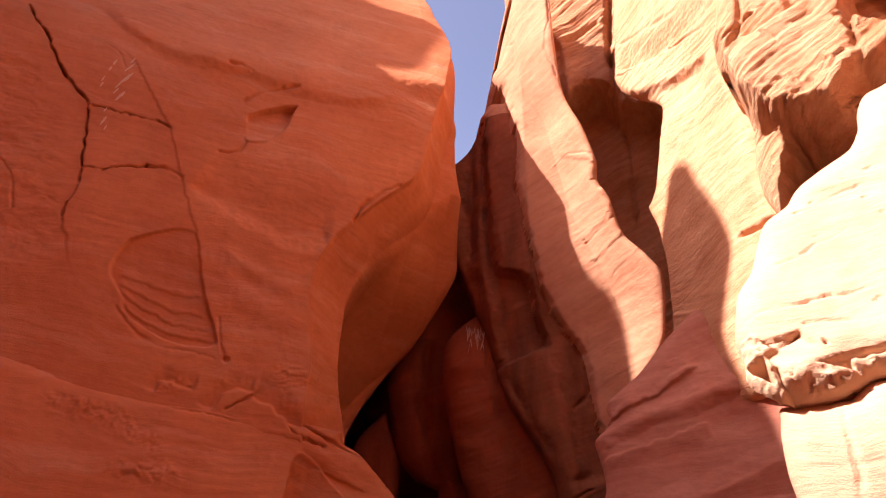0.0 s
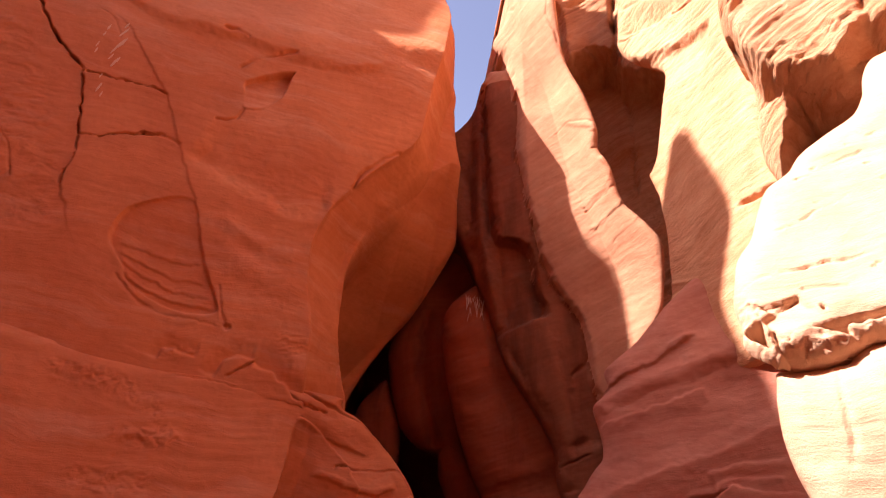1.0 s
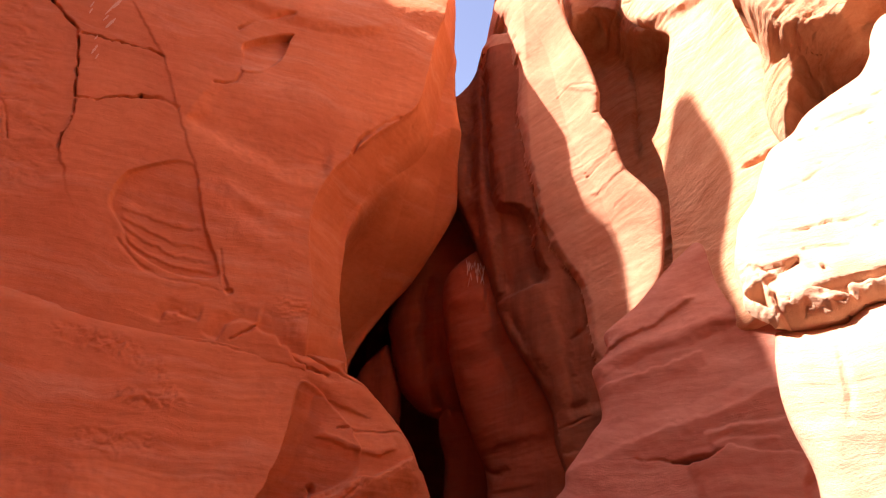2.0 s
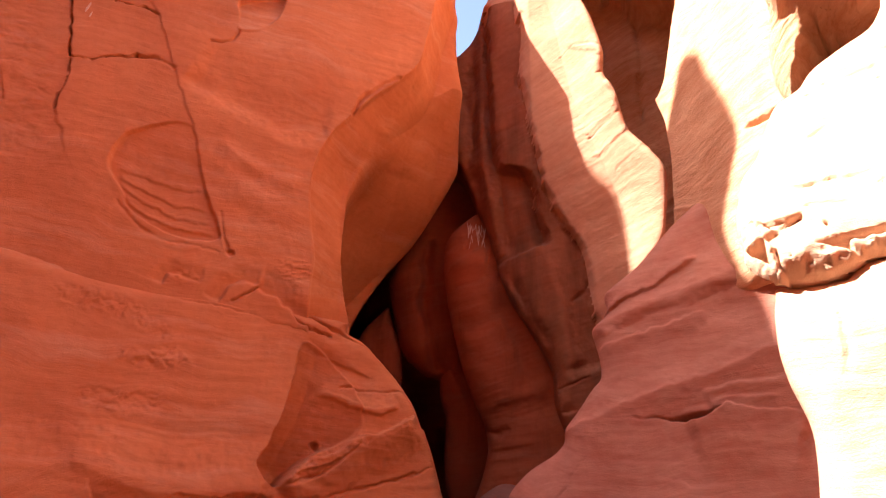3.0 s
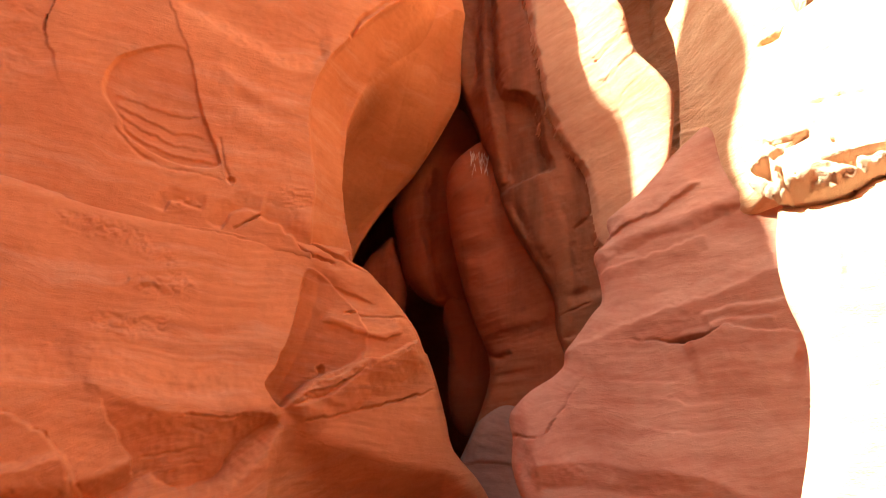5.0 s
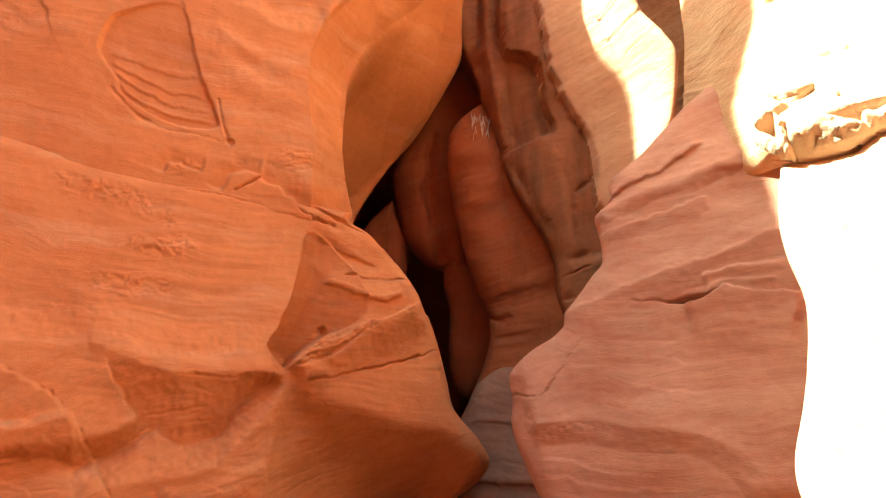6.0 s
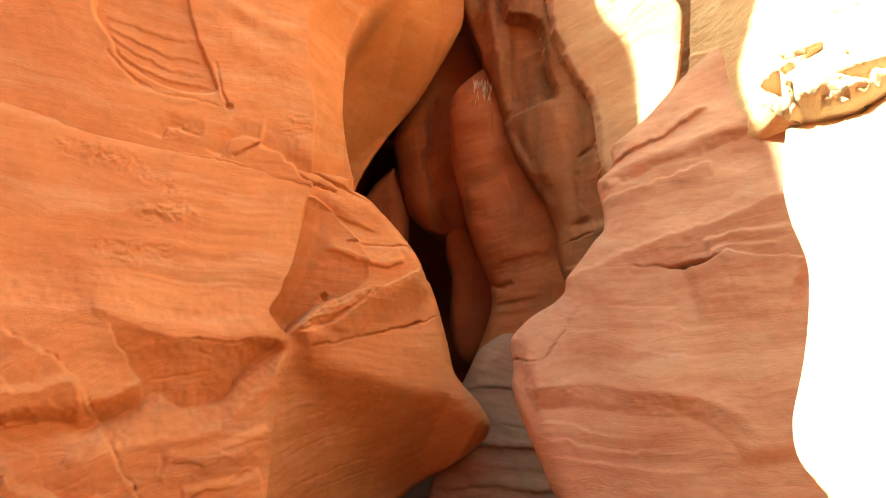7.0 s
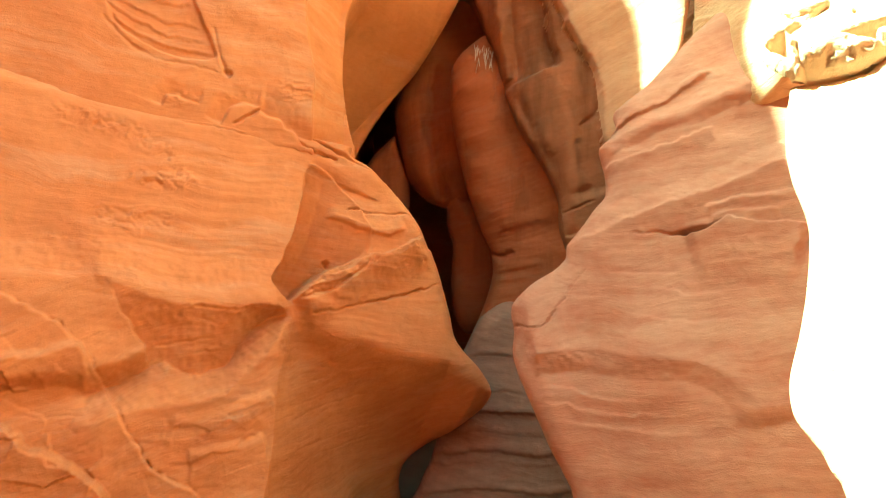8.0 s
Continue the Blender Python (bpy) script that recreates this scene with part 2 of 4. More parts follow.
    def piece(self, outline):
        """Takes the part inside an outline away from this face and gives it as a face of its own."""
        other = Piece()
        other.o, other.a, other.up, other.n = self.o, self.a, self.up, self.n
        other.s, other.u, other.h, other.keep = self.s, self.u, self.h, self.keep
        line = spline(outline, 4)
        d, _, px, pz, _ = nearest(self.s, self.u, line, True)
        near = (d < 0.6 * self.cell) & (self.edge > 0)
        self.s, self.u = np.where(near, px, self.s), np.where(near, pz, self.u)
        other.s, other.u = self.s, self.u
        c = [0.25 * (v[:-1, :-1] + v[1:, :-1] + v[1:, 1:] + v[:-1, 1:]) for v in (self.s, self.u)]
        m = inside(c[0], c[1], line)
        other.cells = self.cells & m
        self.cells = self.cells & ~m
        return other

    def ledge(self, points, out, far=0.4, width=0.014, fade=0.06):
        """A lip along a line drawn from left to right: it juts out by that much and falls back below."""
        return self.step(points[::-1], out, width, far, fade, True)

    def brow(self, points, out, above, below):
        """A crest along a line drawn from left to right: it swells out above the line and cuts back below it."""
        line = spline(points[::-1], 5, False)
        w = self.part_near(line, above + below)
        s, u = wander(self.s[w], self.u[w], 1.0)
        d, side, _, _, al = nearest(s, u, line, False)
        d = -d * side * (1 + 0.25 * grain(s, 7.5, u, 0.25))
        k = out * (0.85 + 0.3 * grain(s, 3.3, u, 0.3))
        h = np.interp(d, [-below, -0.35 * below, -0.01, 0.015, 0.3 * above, above], [0, 0.2, 0.9, 1, 0.62, 0])
        self.h[w] += k * h * smooth(al / 0.1) * smooth((1 - al) / 0.1)
        return self

    def weather(self, big=0.05, beds=0.012, pits=0.004, size=0.9, dip=(0.12, 0.0), seed=0.0, sharp=0.25):
        """Swells, thin beds that stand out, and pits."""
        p = self.world()
        x, y, z = p[..., 0] + seed, p[..., 1], p[..., 2]
        fade = smooth(self.edge / 0.08) * 0.8 + 0.2
        self.h += fade * big * (grain(x, y, z, size) + 0.45 * grain(x, y, z * 1.6, size * 0.42))
        warp = z + dip[0] * x + dip[1] * y + 0.1 * grain(x, y, z, 0.9) + 0.02 * grain(x, y, z, 0.25)
        b = grain(0.15 * x, 0.15 * y, warp, 0.16) + 0.8 * grain(0.12 * x, 0.12 * y + 9, warp, 0.06) + 0.6 * grain(0.1 * x + 5, 0.1 * y, warp, 0.026)
        b = (1 - 0.5 * sharp) * b + sharp * (1.1 * saw(warp, 0.13, x, y) + 0.7 * saw(warp + 0.01 * grain(x, y, z, 0.1), 0.047, x, y))
        self.h += fade * beds * b * (0.6 + 0.7 * grain(x + 4, y, z, 0.7))
        self.h += pits * (grain(x, y, z, 0.07) + 0.6 * grain(x, y, z, 0.033))
        return self

    def build(self, name, material, back=1.2, inset=0.35, parent=None, away=None):
        """The mesh: the face, sides that run back, and a closed rear."""
        p = self.world()
        idx = -np.ones(self.s.shape, int)
        k = self.keep
        q = k[:-1, :-1] & k[1:, :-1] & k[1:, 1:] & k[:-1, 1:] & self.cells
        used = np.zeros(k.shape, bool)
        for a, b in ((0, 0), (1, 0), (1, 1), (0, 1)):
            used[a : a + q.shape[0], b : b + q.shape[1]] |= q
        idx[used] = np.arange(used.sum())
        verts = p[used]
        i = idx
        faces = np.stack([i[:-1, :-1][q], i[1:, :-1][q], i[1:, 1:][q], i[:-1, 1:][q]], 1)
        e = np.concatenate([faces[:, [0, 1]], faces[:, [1, 2]], faces[:, [2, 3]], faces[:, [3, 0]]])
        key = np.sort(e, 1)
        _, first, count = np.unique(key, axis=0, return_index=True, return_counts=True)
        rim = e[first[count == 1]]
        ids = np.unique(rim)
        mid = verts[ids].mean(0)
        away = np.array(away if away else (-self.n[0], -self.n[1], 0.0))
        ring = {}
        rings = [verts]
        base = len(verts)
        last = ids
        allf = [faces]
        for j, (b, g) in enumerate(((0.12, 0.0), (0.45, 0.3), (1.0, 1.0))):
            v = verts[ids]
            w = v + away * back * b
            flat = (mid - v) - away * ((mid - v) @ away)[:, None]
            w = w + flat * inset * g
            rings.append(w)
            now = base + np.arange(len(ids))
            a1, a2 = np.searchsorted(ids, rim[:, 0]), np.searchsorted(ids, rim[:, 1])
            allf.append(np.stack([last[a2], last[a1], now[a1], now[a2]], 1))
            last = now
            base += len(ids)
        rings.append((mid + away * back * 1.15)[None])
        tri = np.stack([last[a2], last[a1], np.full(len(rim), base)], 1)
        verts = np.vstack(rings)
        quads = np.vstack(allf)
        me = bpy.data.meshes.new(name)
        me.vertices.add(len(verts))
        me.vertices.foreach_set("co", verts.astype(np.float32).ravel())
        loops = np.concatenate([quads.ravel(), tri.ravel()])
        starts = np.concatenate([np.arange(len(quads)) * 4, len(quads) * 4 + np.arange(len(tri)) * 3])
        me.loops.add(len(loops))
        me.loops.foreach_set("vertex_index", loops.astype(np.int32))
        me.polygons.add(len(starts))
        me.polygons.foreach_set("loop_start", starts.astype(np.int32))
        me.update(calc_edges=True)
        me.validate()
        me.polygons.foreach_set("use_smooth", np.ones(len(me.polygons), bool))
        if not self.cells.all():
            ends = np.zeros(2 * len(me.edges), int)
            me.edges.foreach_get("vertices", ends)
            on_rim = np.zeros(len(verts), bool)
            on_rim[ids] = True
            pair = np.sort(ends.reshape(-1, 2), 1)
            seam = set(map(tuple, np.sort(rim, 1).tolist()))
            sharp = np.array([on_rim[i] and on_rim[j] and (i, j) in seam for i, j in pair.tolist()], bool)
            me.edges.foreach_set("use_edge_sharp", sharp)
        me.materials.append(material)
        ob = new(name, me)
        if parent:
            ob.parent = parent
        return ob


class Piece(Face):
    """A part of a face that is built as a mesh of its own."""

    def __init__(self):
        self.cells = None


# ---------- left cliff ----------
left = Face(*((-1.3, 4.45, 1.7), (1, 0.38), 0), [(-2.75, -1.4), (-2.75, 3), (-2.75, 6), (-1, 6.1), (1, 6.1), (1.85, 7.6), (1.95, 6.7), (2.03, 6.59), (1.87, 5.39), (1.92, 5.03), (1.83, 4.28), (1.79, 3.57), (1.88, 2.99), (1.97, 2.55), (1.94, 2.38), (1.8, 2.06), (1.65, 1.76), (1.43, 1.49), (1.18, 1.09), (1.07, 0.79), (1.12, 0.45), (0.7, 0.1), (-0.46, 0.1)], 0.0085, 1.3)
left.round_off(0.12, 0.1)
# the alcove: a lip, a side that turns away, and a soffit that hangs beyond a crease
ALCOVE = [(1.62, 5.9), (1.69, 4.96), (1.34, 3.71), (1.2, 3.05), (1.02, 2.82), (0.77, 2.59), (0.54, 2.33), (0.41, 2.16), (0.31, 1.87), (0.3, 1.55), (0.35, 1.2), (0.34, 0.93), (0.34, 0.59), (0.37, 0.26)]
d, side, _, _, _ = nearest(left.s, left.u, spline(ALCOVE, 5, False), False)
d = np.where(side > 0, d, -d) + 0.006 * grain(left.s, 5.2, left.u, 0.09)
high = smooth((left.u - 2.1) / 0.9)
left.h -= 0.06 * smooth(0.5 + d / 0.024) + (1.05 + 0.6 * high) * np.clip(d, 0, 0.3)
CREASE = np.array([(0.79, 0.3), (0.74, 0.77), (0.69, 1.0), (0.65, 1.23), (0.65, 1.47), (0.7, 1.76), (0.83, 2.05), (1.03, 2.38), (1.3, 2.78), (1.9, 3.4)])
ARCH = np.array([(0.6, 1.95), (0.8, 2.25), (1.0, 2.5), (1.3, 2.85), (1.7, 3.15)])
behind = left.s - np.interp(left.u, CREASE[:, 1], CREASE[:, 0]) + 0.01 * grain(left.s, 2.2, left.u, 0.2)
behind = smooth(0.5 + 0.5 * behind / np.interp(left.u, [1.5, 2.2, 3.0], [0.025, 0.12, 0.35]))
left.h -= behind * 0.85 * np.clip(np.interp(left.s, ARCH[:, 0], ARCH[:, 1]) - left.u, 0, 1.4)
left.h -= behind * 0.6 * np.clip(1.75 - left.s, 0, 1.1) * smooth((2.6 - left.u) / 0.8)
# the upper part leans back
lean = left.u - 3.8 + 0.04 * grain(left.s, 0.0, left.u, 0.4)
left.h -= 0.5 * 0.06 * np.logaddexp(0, lean / 0.06)
left.h += 0.1 * np.clip(left.s - 0.35, 0, 1.1) * smooth(lean / 0.25)
# broad swells that cross the wall
left.step([(-1.7, 4.21), (-1.38, 3.89), (-1.04, 3.67), (-0.44, 3.64), (0.05, 3.57), (0.5, 3.57), (1.15, 3.77)], 0.03, 0.06, 0.5)
left.step([(-0.72, 2.47), (-0.32, 2.3), (0.13, 2.13), (0.45, 2.13)], -0.04, 0.08, 0.5)
left.ridge([(-0.42, 1.81), (-0.11, 1.58), (0.33, 1.41)], 0.016, 0.1)
left.ridge([(-0.45, 2.04), (-0.05, 1.77), (0.26, 1.72)], 0.013, 0.06)
# the loose slab and its cracks
left.step([(-1.41, 3.7), (-1.14, 3.32), (-0.92, 2.94), (-0.79, 2.61), (-0.67, 2.29), (-0.6, 2.11), (-0.54, 1.89), (-0.47, 1.63), (-0.37, 1.4), (-0.3, 1.14)], 0.008, 0.008, 0.5)
left.step([(-2.05, 3.81), (-1.89, 3.57), (-1.78, 3.36), (-1.65, 3.19), (-1.52, 3.05), (-1.48, 2.81), (-1.44, 2.49), (-1.45, 2.28), (-1.49, 2.11), (-1.4, 1.84), (-1.3, 1.6)], 0.015, 0.01, 0.5, 0.25)
left.groove([(-2.16, 3.92), (-1.89, 3.57), (-1.78, 3.36), (-1.65, 3.19), (-1.5, 3.04)], 0.09, 0.0055, rough=1.3)
left.groove([(-1.52, 3.05), (-1.48, 2.81), (-1.45, 2.49)], 0.08, 0.0045, 0.03, 1.3)
left.groove([(-1.45, 2.49), (-1.44, 2.31), (-1.48, 2.19), (-1.48, 2.04)], 0.045, 0.0042, 0.1, 1.8)
left.groove([(-1.51, 3.04), (-1.32, 3.01), (-1.14, 3.01), (-1.01, 3), (-0.92, 2.95)], 0.06, 0.0042, 0.05, 1.3)
left.groove([(-1.45, 2.49), (-1.31, 2.49), (-1.19, 2.54), (-1.06, 2.58), (-1.03, 2.61)], 0.06, 0.0042, 0.05, 1.3)
left.groove([(-1.06, 2.59), (-0.86, 2.59), (-0.76, 2.54)], 0.03, 0.01)
# round scoop with curved beds
SCOOP = [(-1.11, 1.8), (-1.03, 1.97), (-0.78, 2.1), (-0.6, 2.1), (-0.53, 1.89), (-0.46, 1.63), (-0.36, 1.38), (-0.34, 1.25), (-0.53, 1.22), (-0.76, 1.29), (-0.95, 1.4), (-1.03, 1.56), (-1.11, 1.69)]
left.dent(SCOOP, 0.036, 0.014, (-0.06, -0.05))
for depth, bed in (
    (0.03, [(-1.04, 1.55), (-0.89, 1.41), (-0.65, 1.32), (-0.35, 1.28)]),
    (0.022, [(-1.05, 1.6), (-0.87, 1.48), (-0.63, 1.39), (-0.37, 1.36)]),
    (0.016, [(-1.06, 1.66), (-0.84, 1.55), (-0.61, 1.48), (-0.42, 1.46)]),
    (0.012, [(-1.06, 1.72), (-0.82, 1.65), (-0.59, 1.61), (-0.46, 1.61)]),
):
    left.brow(bed, 0.3 * depth + 0.006, 0.07, 0.016)
left.groove([(-1.04, 1.47), (-0.9, 1.3), (-0.73, 1.22), (-0.52, 1.19), (-0.31, 1.14)], 0.012, 0.008)
left.groove([(-0.34, 1.47), (-0.31, 1.3), (-0.26, 1.14)], 0.012, 0.008)
left.dent([(-0.29, 1.17), (-0.24, 1.18), (-0.22, 1.14), (-0.26, 1.12)], 0.02, 0.014)
# niche
left.dent([(-0.35, 3.23), (-0.22, 3.33), (0.03, 3.44), (0.02, 3.35), (-0.04, 3.15), (-0.18, 3), (-0.34, 2.98), (-0.35, 3.11)], 0.035, 0.014, (0.0, 0.22))
left.groove([(-0.55, 2.83), (-0.46, 2.84), (-0.36, 2.89), (-0.33, 3)], 0.03, 0.009)
left.groove([(-0.59, 3.72), (-0.45, 3.71), (-0.35, 3.66)], 0.03, 0.012)
left.groove([(-0.41, 3.35), (-0.28, 3.48), (-0.1, 3.57), (0.06, 3.63)], 0.025, 0.015)
left.groove([(0.58, 2.4), (0.69, 2.58), (0.91, 2.77), (1.03, 2.82)], 0.04, 0.013)
# notches near the foot
left.crumble([(-0.74, 0.87), (-0.64, 1.03), (-0.44, 1.01), (-0.41, 0.91), (-0.58, 0.86)], 0.012, 0.06)
left.step([(-0.69, 0.87), (-0.64, 0.97), (-0.52, 0.95), (-0.43, 0.93)], -0.018, 0.01, 0.12)
left.step([(-0.31, 0.78), (-0.25, 0.9), (-0.16, 0.95), (-0.03, 0.93)], -0.025, 0.01, 0.14)
left.groove([(-0.22, 0.8), (-0.14, 0.86), (-0.04, 0.92)], 0.03, 0.01)
left.step([(-0.07, 0.91), (0.1, 0.85), (0.27, 0.68), (0.44, 0.63)], -0.04, 0.012, 0.2)
left.crumble([(0.06, 1.17), (0.35, 1.15), (0.38, 0.98), (0.13, 0.95)], 0.008, 0.05, 3.0)
left.groove([(-2.03, 2.51), (-1.88, 2.38), (-1.83, 2.21), (-1.8, 2.08)], 0.02, 0.006)
left.groove([(-1.88, 2.38), (-1.8, 2.4), (-1.74, 2.45)], 0.015, 0.006)
left.groove([(-1.5, 3.64), (-1.38, 3.57), (-1.32, 3.38)], 0.012, 0.005)
left.crumble([(-2.38, 3.44), (-1.88, 3.38), (-1.54, 2.69), (-1.42, 1.8), (-1.91, 1.64)], 0.007, 0.12)
left.crumble([(0.07, 5.1), (1.51, 5.67), (1.5, 4.5), (1.44, 3.85), (0.93, 3.71), (0.36, 4.07)], 0.0022, 0.022, 1.0)
left.step([(0.8, 0.47), (0.45, 0.52), (0.16, 0.6), (-0.18, 0.62), (-0.89, 0.7), (-1.56, 0.85), (-2.44, 0.96)], -0.2, 0.06, 5.0, 0)
left.weather(0.03, 0.004, 0.0018, 1.2)
slab = left.piece([(-1.5, 3.04), (-1.32, 3.01), (-1.14, 3.01), (-0.92, 2.95), (-0.79, 2.61), (-1.03, 2.61), (-1.19, 2.54), (-1.45, 2.49), (-1.48, 2.81)])
slab.s, slab.u = left.s, left.u
cliff = left.build("wall_left", RED, 4.2, 0.0, away=(-0.5, 0.8, 0.42))
tagged(cliff, "tall red sandstone canyon wall, smooth and cracked, in shade", "cliff", kind="structure")
tagged(slab.build("loose_slab", RED, 0.3, 0.05, cliff), "cracked slab standing loose in the wall")

foot = Face(*((-1.09, 4.3, 1.3), (1, 0.5), 0.2), [(-1.98, -1.48), (-2.71, 1.62), (-2.35, 1.6), (-1.77, 1.53), (-1.45, 1.45), (-1.11, 1.35), (-0.37, 1.29), (-0.01, 1.25), (0.32, 1.2), (0.55, 1.16), (0.55, 1.08), (0.7, 0.99), (0.94, 0.72), (1.07, 0.52), (1.13, 0.35), (1.14, 0.37), (1.21, 0.14), (1.27, -0.15), (1.31, -0.39), (1.47, -0.59), (1.56, -0.73), (1.59, -0.82), (1.58, -0.95), (1.47, -1.1), (1.32, -1.23), (1.2, -1.37), (1.15, -1.53), (1.1, -2.33)], 0.0083, 1.5)
foot.round_off(0.14, 0.17)
# undercut belly under the tip
LINE = np.array([(-0, -0.15), (0.33, -0.31), (0.74, -0.44), (1.19, -0.56), (1.41, -0.78), (1.66, -0.85)])
EDGE = np.array([(-0.29, -2), (-0.24, -1.35), (-0.18, -1.02), (-0.07, -0.44), (-0, -0.15)])
drop = np.interp(foot.s, LINE[:, 0], LINE[:, 1]) - foot.u + 0.03 * grain(foot.s, 1.3, foot.u, 0.35)
drop = 1.5 * 0.03 * np.logaddexp(0, drop / 0.03) + 1e-4
aside = 1.1 * np.clip(foot.s - np.interp(foot.u, EDGE[:, 1], EDGE[:, 0]) + 0.02 * grain(foot.s, 6.3, foot.u, 0.2), 0, 2) + 1e-4
foot.h -= (drop**-2 + aside**-2) ** -0.5
# dark facet and the broken rim beside it
d, side, _, _, al = nearest(*wander(foot.s, foot.u, 0.5), spline([(0.24, 1.05), (0.16, 0.92), (0.11, 0.7), (0.05, 0.46), (-0.04, 0.27), (-0.13, 0.1)], 5, False), False)
d = np.where(side > 0, d, 0)
foot.h -= np.interp(d, [0, 0.02, 0.14, 0.36, 0.6], [0, 0.018, 0.07, 0.05, 0]) * smooth(al / 0.2) * smooth((1 - al) / 0.1)
foot.dent([(0.18, 0.96), (0.12, 0.73), (0.05, 0.46), (-0.04, 0.27), (-0.14, 0.1), (-0.01, -0.03), (0.1, 0.05), (0.23, 0.14), (0.36, 0.2), (0.56, 0.27), (0.63, 0.44), (0.56, 0.63), (0.4, 0.82), (0.3, 0.93)], 0.1, 0.02, (-0.3, -0.25))
foot.step([(1.05, 0.43), (0.84, 0.33), (0.69, 0.28), (0.55, 0.26), (0.4, 0.17), (0.23, 0.13), (0.1, 0.04), (-0.01, -0.03)], 0.085, 0.009, 0.3)
foot.groove([(0.44, 0.63), (0.56, 0.62), (0.74, 0.6), (1.02, 0.59)], 0.02, 0.005, rough=1.6)
foot.brow([(0.3, 0.6), (0.45, 0.54), (0.6, 0.47), (0.75, 0.45), (0.9, 0.5)], 0.04, 0.1, 0.06)
foot.dent([(0.29, 0.27), (0.33, 0.29), (0.36, 0.26), (0.34, 0.21), (0.31, 0.22)], 0.04, 0.02)
foot.groove([(0.07, -0.03), (0.27, 0.04), (0.53, 0.18), (0.6, 0.28)], 0.03, 0.01)
foot.groove([(0.12, -0.13), (0.35, -0.1), (0.78, -0.04), (1.19, 0.06)], 0.03, 0.008)
foot.crumble([(-0.05, 0.05), (0.28, 0.29), (0.63, 0.28), (1, 0.41), (0.9, 0.28), (0.53, 0.12), (0.1, -0.07)], 0.008, 0.06)
foot.dent([(-0.14, 0.09), (-0.01, 0.03), (0.03, -0.03), (0.13, 0.05), (0.36, 0.1), (0.27, 0.02), (0.09, -0.04), (-0.05, 0.03)], 0.015, 0.015)
foot.groove([(-0.04, 1.3), (0.16, 1.19), (0.41, 1.06), (0.58, 0.98), (0.8, 0.86), (1, 0.66)], 0.035, 0.009)
foot.groove([(-0.02, 1.2), (0.12, 1.11), (0.24, 1.05), (0.41, 1)], 0.03, 0.009)
# ledges low on the wall
LIP = np.array([(-1.38, 0.23), (-1.11, 0.14), (-0.88, 0.02), (-0.7, -0.05), (-0.58, -0.03), (-0.42, -0.07), (-0.22, -0.07), (-0.0, -0.1)])
HOLLOW = np.array([(-1.23, -0.55), (-1.12, -0.52), (-1.05, -0.51), (-0.89, -0.42), (-0.78, -0.39), (-0.63, -0.49), (-0.53, -0.47), (-0.4, -0.42), (-0.31, -0.28), (-0.14, -0.16), (-0.0, -0.13)])
SHELF = np.array([(-1.22, -0.74), (-1.08, -0.69), (-0.9, -0.66), (-0.64, -0.65), (-0.44, -0.62), (-0.29, -0.5), (-0.1, -0.29), (0.02, -0.16)])
s, u = wander(foot.s, foot.u, 1.2)
top, low, front = (np.interp(s, c[:, 0], c[:, 1]) for c in (LIP, HOLLOW, SHELF))
low = np.minimum(low, top - 0.02)
front = np.minimum(front, low - 0.02)
bed = np.where(u > top, 0.1 * (1 - smooth((u - top) / 0.4)), 0)
bed = np.where((u <= top) & (u > low), 0.1 - 0.21 * (top - u) / (top - low), bed)
bed = np.where((u <= low) & (u > front), -0.11 + 0.18 * ((low - u) / (low - front)) ** 0.7, bed)
bed = np.where(u <= front, 0.07 * (1 - smooth((front - u) / 0.6)), bed)
across = smooth((s - LIP[0, 0]) / 0.25) * smooth((LIP[-1, 0] - s) / 0.12)
foot.h += bed * across
# the slab that stands in front of the hollow
SLAB = spline([(-1.11, 0.14), (-1.07, 0.02), (-1.04, -0.06), (-0.97, -0.2), (-0.9, -0.31), (-0.89, -0.41), (-1.05, -0.51), (-1.12, -0.53), (-1.37, -0.72), (-1.89, -0.66), (-1.93, 0.37), (-1.24, 0.37)], 5)
slab = 0.085 - 0.21 * smooth((low + 0.16 - u) / 0.2)
foot.h = np.where(inside(s, u, SLAB), np.maximum(foot.h, foot.h + (slab - foot.h) * smooth((top + 0.22 - u) / 0.3)), foot.h)
# rounded slabs to the side of the crack
foot.step([(-0.59, -1.26), (-0.68, -1.15), (-0.86, -1.03), (-0.93, -0.91), (-1.03, -0.69), (-1.13, -0.51), (-1.17, -0.39), (-1.25, -0.27), (-1.34, -0.14), (-1.45, -0.06), (-1.66, 0.07), (-1.77, 0.12)], 0.035, 0.007, 0.9, 0.02, True)
foot.groove([(-0.59, -1.26), (-0.68, -1.15), (-0.86, -1.03), (-0.93, -0.91), (-1.03, -0.69), (-1.13, -0.51), (-1.17, -0.39), (-1.25, -0.27), (-1.34, -0.14), (-1.45, -0.06), (-1.66, 0.07), (-1.77, 0.12)], 0.03, 0.004, 0.05, 1.5)
foot.ledge([(-1.7, -0.29), (-1.57, -0.28), (-1.43, -0.28), (-1.32, -0.26), (-1.24, -0.24)], 0.05, 0.3, 0.03)
foot.step([(-1.08, -1.17), (-1.18, -1.03), (-1.36, -0.88), (-1.53, -0.78), (-1.57, -0.71), (-1.71, -0.63)], 0.11, 0.01, 0.6, 0.05, True)
foot.ledge([(-0.68, -0.94), (-0.51, -0.93), (-0.31, -0.94), (-0.2, -0.92)], 0.02, 0.3, 0.035)
foot.ledge([(-0.77, -0.71), (-0.58, -0.75), (-0.34, -0.69), (-0.15, -0.62)], 0.015, 0.25, 0.035)
